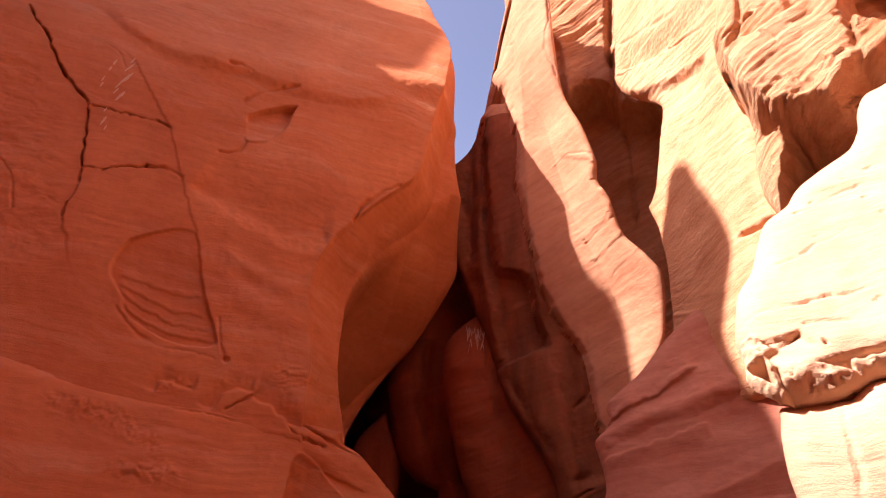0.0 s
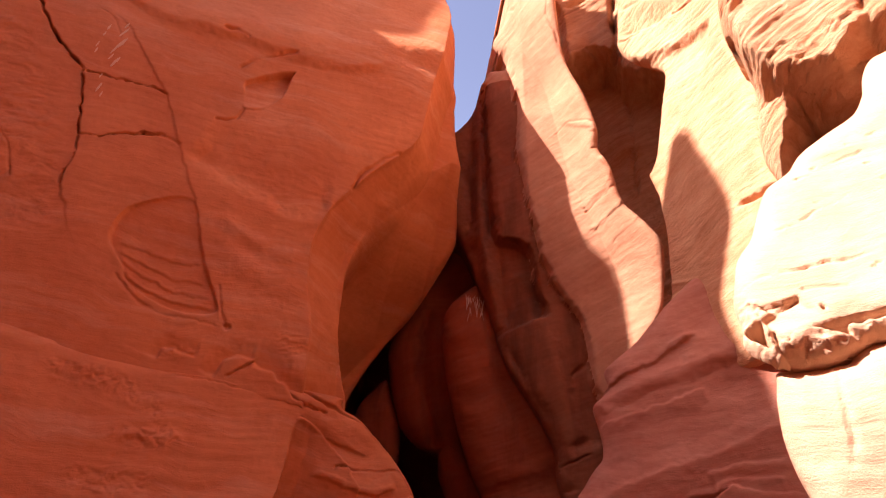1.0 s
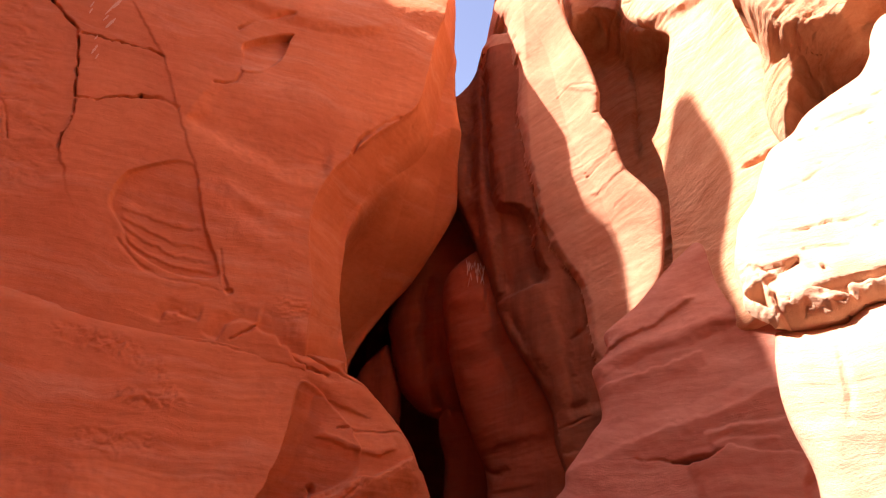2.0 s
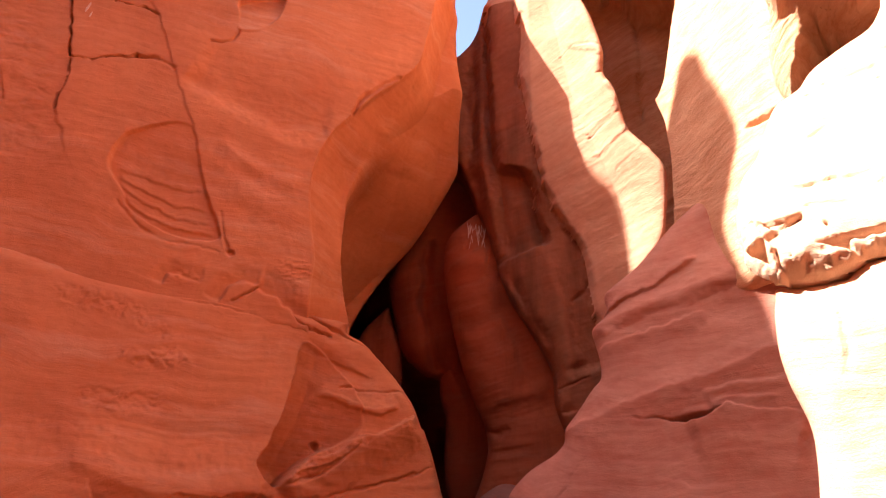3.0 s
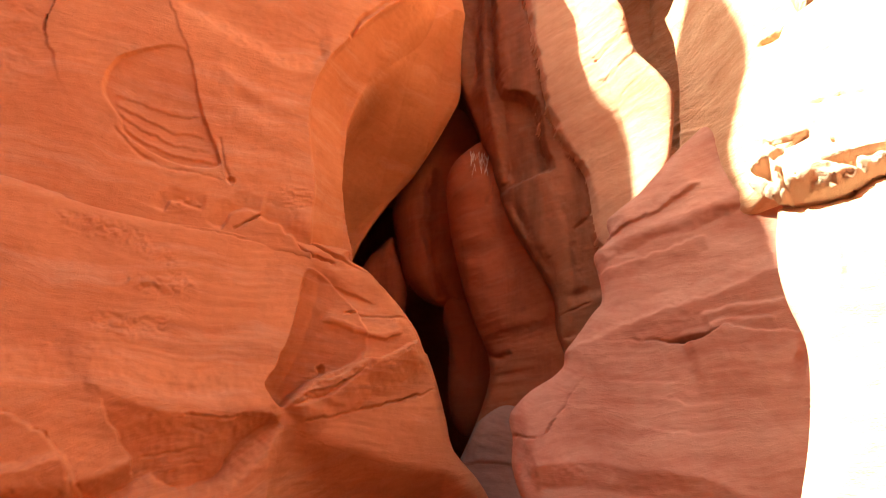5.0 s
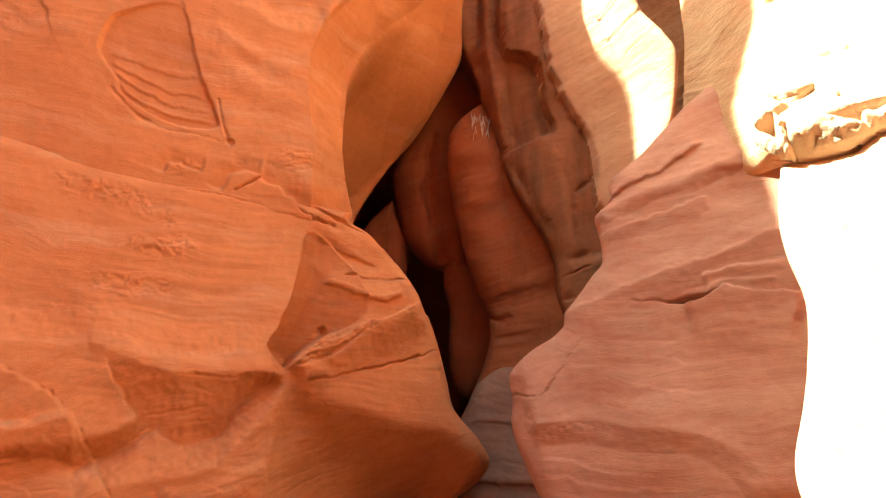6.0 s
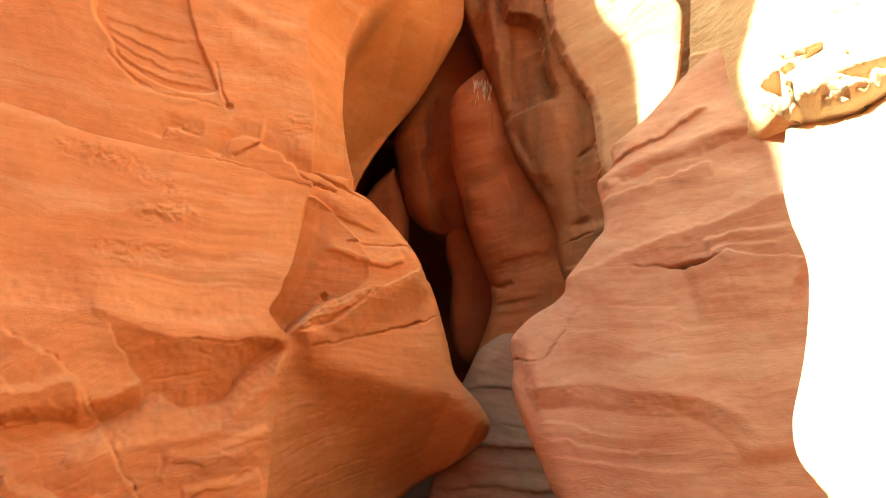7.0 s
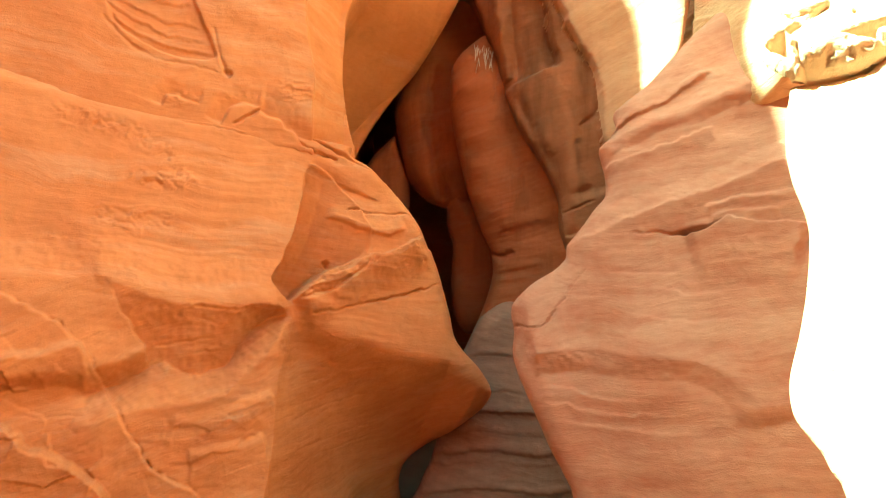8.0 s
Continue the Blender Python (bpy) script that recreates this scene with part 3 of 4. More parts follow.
foot.groove([(-0.63, -0.05), (-0.53, -0.06), (-0.42, -0.08), (-0.28, -0.08)], 0.015, 0.006)
for bed in (
    [(-0.91, -0.28), (-0.7, -0.27), (-0.43, -0.24)],
    [(-1.05, -0.41), (-0.77, -0.36), (-0.36, -0.32)],
    [(-0.61, -0.11), (-0.44, -0.18), (-0.37, -0.16)],
    [(-0.68, -0.76), (-0.44, -0.75), (-0.19, -0.7)],
    [(-1.58, -0.62), (-1.39, -0.66), (-1.2, -0.67)],
    [(-0.09, -0.79), (0.39, -0.68), (0.91, -0.59), (1.19, -0.58)],
    [(-0.13, -0.88), (0.3, -0.78), (0.81, -0.72), (1.27, -0.76)],
    [(-0.21, -1.19), (0.05, -1.07), (0.45, -1.01), (0.97, -0.94)],
    [(-0.22, -1.29), (0.12, -1.15), (0.61, -1.09), (1.1, -0.99)],
    [(-0.01, -0.64), (0.48, -0.54), (1.01, -0.48)],
):
    foot.groove(bed, 0.005, 0.006, 0.25)
foot.shatter([(-1.81, -0.05), (-1.49, -0.12), (-1.26, -0.35), (-1.14, -0.56), (-0.96, -0.91), (-0.68, -1.27), (-1.77, -1.08)], 0.014, 0.24, 1.6, 0.9)
foot.shatter([(-1.08, -0.68), (-0.77, -0.65), (-0.37, -0.6), (-0.18, -0.73), (-0.23, -1.32), (-0.65, -1.18), (-0.93, -0.88)], 0.007, 0.22, 2.0, 0.9)
foot.shatter([(-1.55, -0.79), (-1.37, -0.76), (-1.32, -0.85), (-1.08, -1.08), (-1.16, -1.13), (-1.39, -0.94)], 0.012, 0.07)
foot.shatter([(0.05, 0.03), (0.28, 0.28), (0.63, 0.27), (1.01, 0.42), (0.97, 0.32), (0.57, 0.16), (0.19, -0.04)], 0.01, 0.06, 1.3)
foot.groove([(-1.71, 1.49), (-1.41, 1.4), (-1.1, 1.33), (-0.76, 1.25), (-0.39, 1.18), (-0.01, 1.13)], 0.015, 0.007)
foot.crumble([(-1.41, 1.32), (-1, 1.24), (-0.65, 0.99), (-0.72, 0.87), (-1.09, 1.04), (-1.41, 1.13)], 0.011, 0.05, 1.2)
foot.crumble([(-1.02, 0.85), (-0.65, 0.91), (-0.55, 0.76), (-0.76, 0.69), (-0.99, 0.74)], 0.012, 0.045, 1.2)
foot.crumble([(-1.24, 0.66), (-0.69, 0.6), (-0.76, 0.41), (-1.14, 0.41)], 0.01, 0.06, 1.5)
foot.weather(0.035, 0.006, 0.002, 0.8)
ledges = foot.piece([(-3.22, 0.34), (-1.66, 0.14), (-1.14, 0.15), (-0.76, 0.02), (-0.28, -0.07), (-0, -0.15), (-0.07, -0.44), (-0.2, -1.01), (-0.34, -3.47), (-2.94, -2.44)])
belly = foot.piece([(-0, -0.15), (0.33, -0.31), (0.74, -0.46), (1.19, -0.57), (2.78, -0.96), (2.15, -4.46), (-0.34, -3.47), (-0.2, -1.01), (-0.07, -0.44)])
block = foot.piece([(0.18, 1.08), (0.41, 0.97), (0.8, 0.83), (1.02, 0.64), (1.78, 0.14), (2.78, -0.96), (1.19, -0.57), (0.74, -0.46), (0.33, -0.31), (-0, -0.15), (-0.16, 0.08), (-0.04, 0.25), (0.09, 0.62)])
for share in (ledges, belly, block):
    share.s, share.u = foot.s, foot.u
lower = foot.build("rock_buttress", RED, 1.2, 0.05)
ledges.build("broken_ledge", RED_CROSS, 1.2, 0.05, lower)
belly.build("undercut_nose", RED_CROSS, 1.2, 0.05, lower)
block.build("cracked_block", RED, 1.2, 0.05, lower)
tagged(lower, "bulging red sandstone buttress with broken ledges below the wall", "rock")

# coarse upper wall, added above the view to hold back sky light
top = Face(*((-1.3, 4.45, 1.7), (1, 0.38), 0), [(-2.75, 5.7), (-2.7, 7.0), (-1.6, 10), (-0.5, 12), (0.8, 12), (0.95, 9), (1.0, 5.8), (-1, 5.75)], 0.07)
top.h -= 0.5 * (top.u - 3.75)
top.h += 0.1 * np.clip(top.s - 0.35, 0, 1.1)
top.weather(0.06, 0.01, 0.0, 1.2)
f = top.build("unseen_wall_left_top", RED, 2.2, 0.1)
tagged(f, "unseen upper end of the red canyon wall, added to block sky light", "cliff", kind="structure")

# ---------- inside the slot ----------
fin = Face(*((1.0, 5.35, 3), (1, -0.1), 0), [(-1.24, 2.39), (-0.9, 2.61), (-0.72, 2.82), (-0.6, 3.02), (-0.5, 3.17), (-0.33, 3.13), (-0.36, 3.26), (-0.46, 3.48), (-0.32, 3.68), (-0.29, 4.01), (-0.2, 4.37), (-0.3, 4.2), (-0.2, 4.6), (-0.02, 4.85), (0.1, 4.6), (0.17, 4.65), (0.19, 3.6), (0.24, 2.89), (0.4, 2.33), (0.49, 1.91), (0.49, 1.71), (0.58, 1.47), (0.66, 1.15), (0.83, 0.89), (0.93, 0.67), (0.9, 0.2), (0.76, -0.11), (0.83, -0.51), (0.56, -1.11), (0.3, -1.93), (0.02, -1.31), (-0.02, -0.91), (-0.2, -0.54), (-0.4, -0.2), (-0.53, 0.18), (-0.62, 0.55), (-0.7, 0.73), (-0.76, 0.97), (-0.98, 1.37), (-1.5, 1.3)], 0.0095)
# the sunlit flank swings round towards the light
FOLD = [(0.55, -1.82), (0.46, -0.9), (0.34, -0.41), (0.27, 0.15), (0.13, 0.41), (0.02, 0.62), (-0.09, 0.95), (-0.14, 1.34), (-0.21, 1.74), (-0.25, 2.09), (-0.24, 2.5), (-0.3, 2.92), (-0.4, 4.0), (-0.4, 7.0)]
fin.slope(FOLD[::-1], -0.35, 0.9)
fin.slope([(-0.09, 7.84), (-0.22, 3.94), (-0.13, 3.07), (0.05, 2.63), (0.15, 2.01), (0.25, 1.5), (0.42, 1.03), (0.56, 0.63), (0.62, 0.27), (0.61, -0.23), (0.57, -1.11)], -0.8, 0.8)
fin.h -= 0.1
# and the shaded flank runs back into the slot
fin.h -= 0.6 * np.clip(-0.15 - fin.s, 0, 1.3) + 0.12 * smooth((0.1 - fin.s) / 0.25) * smooth((0.9 - fin.u) / 0.5)
fin.round_off(0.1, 0.12)
# folds of the shaded flank
fin.step([(0.46, -0.9), (0.34, -0.41), (0.27, 0.15), (0.13, 0.41), (0.02, 0.62), (-0.09, 0.95), (-0.14, 1.34), (-0.21, 1.74), (-0.25, 2.09), (-0.22, 2.5), (-0.27, 2.92), (-0.34, 3.31)], -0.1, 0.035, 0.55, 0.02)
fin.step([(0, 0.26), (-0.1, 0.58), (-0.15, 0.87), (-0.26, 1.03), (-0.46, 1.1), (-0.51, 1.25), (-0.54, 1.76), (-0.56, 2.35), (-0.59, 3.02)], -0.2, 0.03, 0.9, 0.03)
fin.groove([(-0.59, 3.02), (-0.56, 2.47), (-0.55, 1.88), (-0.52, 1.36), (-0.46, 1.02), (-0.42, 0.43), (-0.38, -0.2)], 0.06, 0.05, 0.02)
fin.groove([(-0.72, 3.03), (-0.74, 2.36), (-0.76, 1.77), (-0.76, 1.32), (-0.69, 0.82), (-0.57, 0.33), (-0.48, 0.01)], 0.1, 0.09, 0.02)
fin.ridge([(-0.64, 3.09), (-0.66, 1.88), (-0.63, 1.25), (-0.54, 0.59), (-0.47, 0.22)], 0.05, 0.06, 0.03)
fin.groove([(-0.42, 0.06), (-0.26, -0.3), (-0.14, -0.55), (-0.01, -0.89), (0.07, -1.28)], 0.1, 0.07, 0.02)
fin.ridge([(-0.28, 0.8), (-0.19, 0.42), (-0.05, 0), (0.05, -0.46), (0.18, -0.9)], 0.04, 0.08, 0.05)
fin.groove([(0.13, -0.33), (0.28, -0.18), (0.32, -0.01)], 0.03, 0.02)
fin.groove([(-0.04, -1.09), (0.08, -1.04), (0.27, -0.95)], 0.03, 0.008)
fin.step([(0.47, 1.61), (0.59, 1.46), (0.77, 1.36), (0.83, 1.48)], 0.025, 0.012, 0.2)
fin.groove([(0.52, 1.99), (0.51, 1.74), (0.4, 1.71)], 0.025, 0.009)
fin.groove([(0.33, 1.14), (0.55, 1.28), (0.74, 1.37)], 0.015, 0.007)
fin.groove([(0.12, 2.01), (0.24, 2.07), (0.4, 2), (0.54, 1.86)], 0.012, 0.007)
fin.groove([(0.14, 4.07), (0.16, 3.66), (0.1, 3.36), (0.21, 2.9)], 0.02, 0.01)
fin.groove([(-0.22, 4.02), (-0.27, 3.78), (-0.19, 3.69)], 0.025, 0.012)
fin.groove([(0.55, -1.82), (0.46, -0.9), (0.34, -0.41), (0.27, 0.15), (0.13, 0.41), (0.02, 0.62), (-0.09, 0.95), (-0.14, 1.34), (-0.21, 1.74), (-0.25, 2.09), (-0.22, 2.5), (-0.28, 2.86)], 0.05, 0.018, 0.05)
fin.brow([(0.15, 2.13), (0.33, 1.99), (0.48, 1.85)], 0.016, 0.12, 0.02)
fin.groove([(0.15, 2.13), (0.33, 1.99), (0.48, 1.85)], 0.008, 0.004, 0.05, 1.2)
fin.brow([(0.32, 1.18), (0.52, 1.33), (0.61, 1.47)], 0.007, 0.12, 0.02)
fin.groove([(0.32, 1.18), (0.52, 1.33), (0.61, 1.47)], 0.008, 0.004, 0.05, 1.2)
fin.brow([(0.38, 0.97), (0.56, 1.08), (0.7, 1.24), (0.78, 1.33)], 0.011, 0.12, 0.02)
fin.groove([(0.38, 0.97), (0.56, 1.08), (0.7, 1.24), (0.78, 1.33)], 0.008, 0.004, 0.05, 1.2)
fin.brow([(0.44, 0.76), (0.62, 0.86), (0.83, 1.02)], 0.005, 0.12, 0.02)
fin.groove([(0.44, 0.76), (0.62, 0.86), (0.83, 1.02)], 0.008, 0.004, 0.05, 1.2)
fin.weather(0.03, 0.004, 0.002, 0.8, (-0.35, 0.0))
# the flank is cut out to carry the colour lightened for sun
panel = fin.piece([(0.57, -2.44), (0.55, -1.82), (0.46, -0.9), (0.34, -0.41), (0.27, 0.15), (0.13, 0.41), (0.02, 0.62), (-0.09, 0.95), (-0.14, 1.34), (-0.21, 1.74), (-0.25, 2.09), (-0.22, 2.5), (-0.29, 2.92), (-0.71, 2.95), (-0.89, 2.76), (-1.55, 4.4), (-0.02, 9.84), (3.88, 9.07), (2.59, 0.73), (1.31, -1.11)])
f = fin.build("rock_fin", STAINED_SHADED, 1.4, 0.1)
tagged(panel.build("lightened_flank", FIN_SUNLIT, 1.4, 0.1, f, (-0.2, 0.9, -0.5)), "flank of the fin, sunlight put into its paler colour")
tagged(f, "tall folded sandstone fin, sunlit along one edge", "rock fin")

pillar = Face(*((0.3, 6.1, 3), (1, -0.15), 0), [(0.05, 0.8), (0.17, 0.7), (0.37, 0.34), (0.62, -0.13), (0.9, -0.65), (1.17, -1.11), (1.38, -1.9), (1.36, -4.05), (-0.43, -4.17), (-0.31, -3.07), (-0.14, -2.37), (-0.05, -2.14), (0.05, -1.88), (0.11, -1.62), (0.07, -1.39), (-0.04, -1.15), (-0.14, -0.85), (-0.21, -0.57), (-0.29, -0.19), (-0.33, 0.17), (-0.32, 0.43), (-0.21, 0.62)], 0.013)
pillar.round_off(0.36, 0.32)
pillar.groove([(0.13, 0.5), (0.17, 0.27), (0.13, 0.02)], 0.05, 0.025)
pillar.ledge([(0.02, -1.28), (0.29, -1.22), (0.62, -1.12), (0.88, -0.98)], -0.03, 0.3, 0.04)
pillar.groove([(0.08, -1.43), (0.21, -1.47), (0.34, -1.42)], 0.12, 0.04)
pillar.slope([(0.94, -1.12), (0.51, -1.28), (0.18, -1.39), (-0.04, -1.44)], -0.25, 0.9)
pillar.crumble([(-0.17, 0.51), (0.05, 0.6), (0.13, 0.39), (-0.09, 0.31)], 0.012, 0.03)
pillar.groove([(0.83, -0.85), (0.88, -1.01), (1.04, -1.07)], 0.08, 0.03)
pillar.step([(0.19, 0.22), (0.24, -0.23), (0.4, -0.62), (0.45, -1.12)], -0.03, 0.05, 0.3)
pillar.weather(0.05, 0.012, 0.003, 0.6, (-0.25, 0.0))
f = pillar.build("rock_pillar", INNER_SHADED, 0.8, 0.1)
tagged(f, "smooth rounded red rock slab inside the slot", "rock")

lobe = Face(*((-0.3, 6.85, 2.5), (1, 0.05), 0), [(-0.14, -0.1), (-0.22, 0.19), (-0.27, 0.45), (-0.3, 0.74), (-0.16, 1.07), (0.1, 1.66), (0.4, 2.44), (0.88, 2.37), (0.93, 1.39), (0.72, 0.58), (0.61, -0.32), (0.43, -0.51), (0.32, -0.43), (0.05, -0.32)], 0.018)
lobe.round_off(0.35, 0.35)
lobe.groove([(0.19, 1.18), (0.1, 0.67), (0.16, 0.05), (0.28, -0.36)], 0.12, 0.06)
lobe.weather(0.04, 0.006, 0.003)
f = lobe.build("rock_lobe", INNER_SHADED, 0.5, 0.1)
tagged(f, "rounded rock lobe deep in the slot, shade put into its colour", "rock")

lobe = Face(*((-0.3, 6.85, 2.5), (1, 0.05), 0), [(-0.66, -0.01), (-0.58, 0.18), (-0.46, 0.3), (-0.31, 0.43), (-0.25, 0.25), (-0.14, -0.07), (-0.19, -0.57), (-0.66, -0.57)], 0.018)
lobe.h -= 0.25
lobe.round_off(0.2, 0.2).weather(0.03, 0.006, 0.003)
f = lobe.build("rock_lobe", INNER_SHADED, 0.4, 0.1)
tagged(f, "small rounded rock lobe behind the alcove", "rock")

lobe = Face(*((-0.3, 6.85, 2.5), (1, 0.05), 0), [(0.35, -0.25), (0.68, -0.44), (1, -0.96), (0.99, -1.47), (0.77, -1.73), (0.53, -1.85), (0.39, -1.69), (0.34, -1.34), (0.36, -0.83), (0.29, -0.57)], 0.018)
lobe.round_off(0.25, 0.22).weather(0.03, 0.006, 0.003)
f = lobe.build("rock_lobe", INNER_SHADED, 0.6, 0.1)
tagged(f, "rounded rock lobe low in the slot, shade put into its colour", "rock")

stone = Face(*((0.55, 5.4, 0.6), (1, -0.1), 0.3), [(-0.03, 0.62), (-0.29, 0.47), (-0.39, 0.28), (-0.46, 0.13), (-0.59, -0.1), (-0.63, -0.39), (-0.66, -0.6), (-0.72, -0.8), (-0.8, -1.0), (-0.85, -1.36), (0.65, -1.33), (0.56, -0.08), (0.28, 0.47)], 0.012)
stone.round_off(0.2, 0.25)
for u, out in ((0.33, 0.006), (0.1, 0.018), (-0.22, 0.012), (-0.38, 0.05), (-0.55, 0.014), (-0.7, 0.035), (-0.78, 0.012), (-1.0, 0.03)):
    stone.brow([(-1.0, u - 0.06), (-0.6, u - 0.02), (-0.2, u + 0.02), (0.2, u - 0.01), (0.7, u + 0.05)], out, 0.14, 0.06)
stone.weather(0.03, 0.007, 0.003, sharp=0.5)
f = stone.build("boulder", GREY, 0.5, 0.1)
tagged(f, "greyish layered boulder wedged in the slot floor", "boulder")

# ---------- right side ----------
mound = Face(*((1.1, 3.65, 1.3), (1, -0.6), 0.32), [(0.93, 2.7), (0.76, 2.53), (0.65, 2.42), (0.54, 2.25), (0.4, 2.05), (0.28, 1.93), (0.14, 1.79), (-0.07, 1.53), (-0.23, 1.38), (-0.29, 1.3), (-0.25, 1.17), (-0.35, 1.04), (-0.31, 0.85), (-0.3, 0.73), (-0.35, 0.66), (-0.45, 0.49), (-0.51, 0.39), (-0.52, 0.28), (-0.72, 0.14), (-0.84, 0.01), (-0.86, -0.07), (-0.82, -0.2), (-0.81, -0.34), (-0.75, -0.48), (-0.66, -0.62), (-0.56, -0.79), (-0.49, -0.91), (-0.41, -1.02), (-0.34, -1.15), (-0.27, -1.51), (1.49, -1.07), (1.64, 1.12), (1.36, 2.46)], 0.0085, 1.7)
mound.round_off(0.2, 0.18)
mound.brow([(-0.59, 0.95), (-0.34, 1.03), (-0.11, 1.09), (0.28, 1.22), (0.67, 1.33), (0.91, 1.41)], 0.065, 0.35, 0.22)
mound.brow([(-0.61, 0.25), (-0.47, 0.33), (-0.26, 0.41), (-0.07, 0.5), (0.3, 0.64), (0.67, 0.79), (0.9, 0.88)], 0.055, 0.16, 0.4)
mound.brow([(-0.64, -0.41), (-0.48, -0.35), (-0.22, -0.31), (0.03, -0.34), (0.33, -0.32), (0.51, -0.39), (0.61, -0.47), (0.68, -0.62)], 0.08, 0.45, 0.3)
mound.slope([(0.87, -0.49), (0.61, -0.55), (0.34, -0.5), (-0.2, -0.54), (-0.62, -0.63)], 0.15, 0.6)
# slab that lies on the upper end
mound.brow([(-0.31, 1.12), (-0.21, 1.17), (-0.08, 1.23), (0.06, 1.29), (0.22, 1.38), (0.37, 1.46)], 0.035, 0.14, 0.025)
# the notch and the lip beside it
mound.dent([(0.15, 0.42), (0.26, 0.46), (0.36, 0.48), (0.46, 0.51), (0.4, 0.46), (0.34, 0.42), (0.26, 0.41)], 0.1, 0.02)
mound.step([(0.89, 0.47), (0.76, 0.49), (0.59, 0.49), (0.46, 0.51), (0.38, 0.46), (0.23, 0.41)], 0.035, 0.012, 0.4)
mound.groove([(-0.05, 0.42), (0.08, 0.43), (0.21, 0.43)], 0.02, 0.008, 0.2, 1.4)
mound.groove([(-0.3, 0.22), (-0.39, 0.08), (-0.48, -0.07), (-0.54, -0.16), (-0.62, -0.19), (-0.82, -0.17)], 0.014, 0.003, 0.05, 1.6)
mound.ledge([(0.33, 0.57), (0.51, 0.63), (0.68, 0.66), (0.84, 0.68)], 0.012, 0.12, 0.012)
mound.ledge([(0.36, 0.52), (0.54, 0.56), (0.73, 0.58)], 0.009, 0.1, 0.01)
mound.ledge([(-0.32, 0.9), (-0.1, 0.95), (0.19, 1.03), (0.38, 1.1)], 0.009, 0.1, 0.012)
mound.crumble([(-0.49, -0.35), (-0.23, -0.29), (-0.19, -0.35), (-0.44, -0.42)], 0.012, 0.05)
for bed in (
    [(-0.63, -0.55), (-0.38, -0.54), (-0.11, -0.56), (0.1, -0.55)],
    [(-0.56, -0.62), (-0.3, -0.63), (-0.04, -0.64), (0.25, -0.6)],
    [(-0.5, -0.71), (-0.23, -0.72), (0.11, -0.71), (0.42, -0.68)],
    [(0.07, 0.09), (0.25, 0.07), (0.51, 0.09)],
    [(0.02, -0.08), (0.23, -0.09), (0.54, -0.06)],
    [(-0.24, 0.19), (0.0, 0.17), (0.28, 0.18)],
):
    mound.ledge(bed, 0.005, 0.14, 0.008, 0.25)
mound.weather(0.03, 0.0035, 0.002, 0.8, (-0.1, 0.0))
under = mound.piece([(-0.91, -0.47), (-0.64, -0.41), (-0.48, -0.35), (-0.22, -0.31), (0.03, -0.34), (0.33, -0.32), (0.51, -0.39), (0.61, -0.47), (0.68, -0.62), (0.95, -0.75), (1.6, -1.6), (-0.6, -1.8)])
under.s, under.u = mound.s, mound.u
f = mound.build("rock_mound", PINK, 1.2, 0.1)
tagged(under.build("undercut_base", PINK, 1.2, 0.1, f), "undercut banded foot of the mound")
tagged(f, "banded pink sandstone mound in shade with a deep notch", "rock")

far = Face(*((1.7, 4.4, 3.5), (0.2, -1), 0.1), [(-0.68, 7.13), (-0.76, 4.54), (-0.8, 3.18), (-0.78, 2.47), (-0.49, 2.09), (-0.04, 1.64), (-0.01, 1.26), (-0.07, 0.9), (-0.15, 0.78), (-0.25, 0.74), (-0.09, 0.44), (0.02, 0.1), (0.03, -0.23), (0.02, -0.49), (0.02, -0.82), (0.71, -1.08), (1.25, -0.69), (1.27, -0.23), (1.14, 0.3), (1.11, 0.75), (0.91, 1.34), (0.97, 1.77), (1.36, 3.67)], 0.0085)
far.round_off(0.1, 0.1)
far.groove([(0.87, -0.04), (1.08, -0.06), (1.21, -0.05)], 0.05, 0.014)
far.step([(0.76, 1.53), (0.12, 1.76), (-0.49, 2.09)], -0.06, 0.05, 0.5)
far.step([(-0.72, 2.57), (0.06, 2.16), (0.81, 1.93)], -0.08, 0.03, 0.3)
far.groove([(-0.75, 2.52), (-0.36, 2.34), (-0.04, 2.19), (0.33, 2.02), (0.8, 1.81)], 0.03, 0.012)
far.groove([(-0.71, 2.9), (-0.02, 2.57), (0.45, 2.32)], 0.02, 0.02)
far.weather(0.03, 0.009, 0.002, 0.7, (0.03, -0.12), sharp=1.0)
f = far.build("wall_right", COMBED, 1.2, 0.05, away=(1, 0.3, 0))
tagged(f, "sunlit pale orange canyon wall with hollows", "cliff", kind="structure")

back = Face(*((1.3, 5.9, 5), (1, -0.35), 0), [(-0.3, 6.91), (-0.5, 2.05), (-0.39, 0.06), (-0.01, -0.67), (0.37, -1.38), (0.58, -1.84), (1.17, -1.88), (1.83, 0.67), (2.62, 5.32)], 0.014)
back.dent([(0.02, 1.09), (0.22, 1.36), (0.47, 1.46), (0.68, 1.31), (0.81, 1.13), (1.31, 0.86), (1.32, -0.55), (1.13, -1.45), (0.73, -1.41), (0.45, -0.6), (0.24, 0.3)], 0.6, 0.14)
back.groove([(0.68, 1.32), (0.74, 1.04), (0.77, 0.69), (0.74, 0.2), (0.72, -0.2)], 0.1, 0.03)
back.step([(-0.03, 2.27), (0.12, 1.97), (0.15, 1.46), (0.18, 1.05)], 0.1, 0.04, 0.3)
back.groove([(0.82, 3.28), (0.76, 2.56), (0.71, 2.05), (0.68, 1.64), (0.68, 1.28)], 0.18, 0.035, 0.02)
back.groove([(0.19, 2.03), (0.4, 2.13), (0.61, 2.25)], 0.05, 0.03)
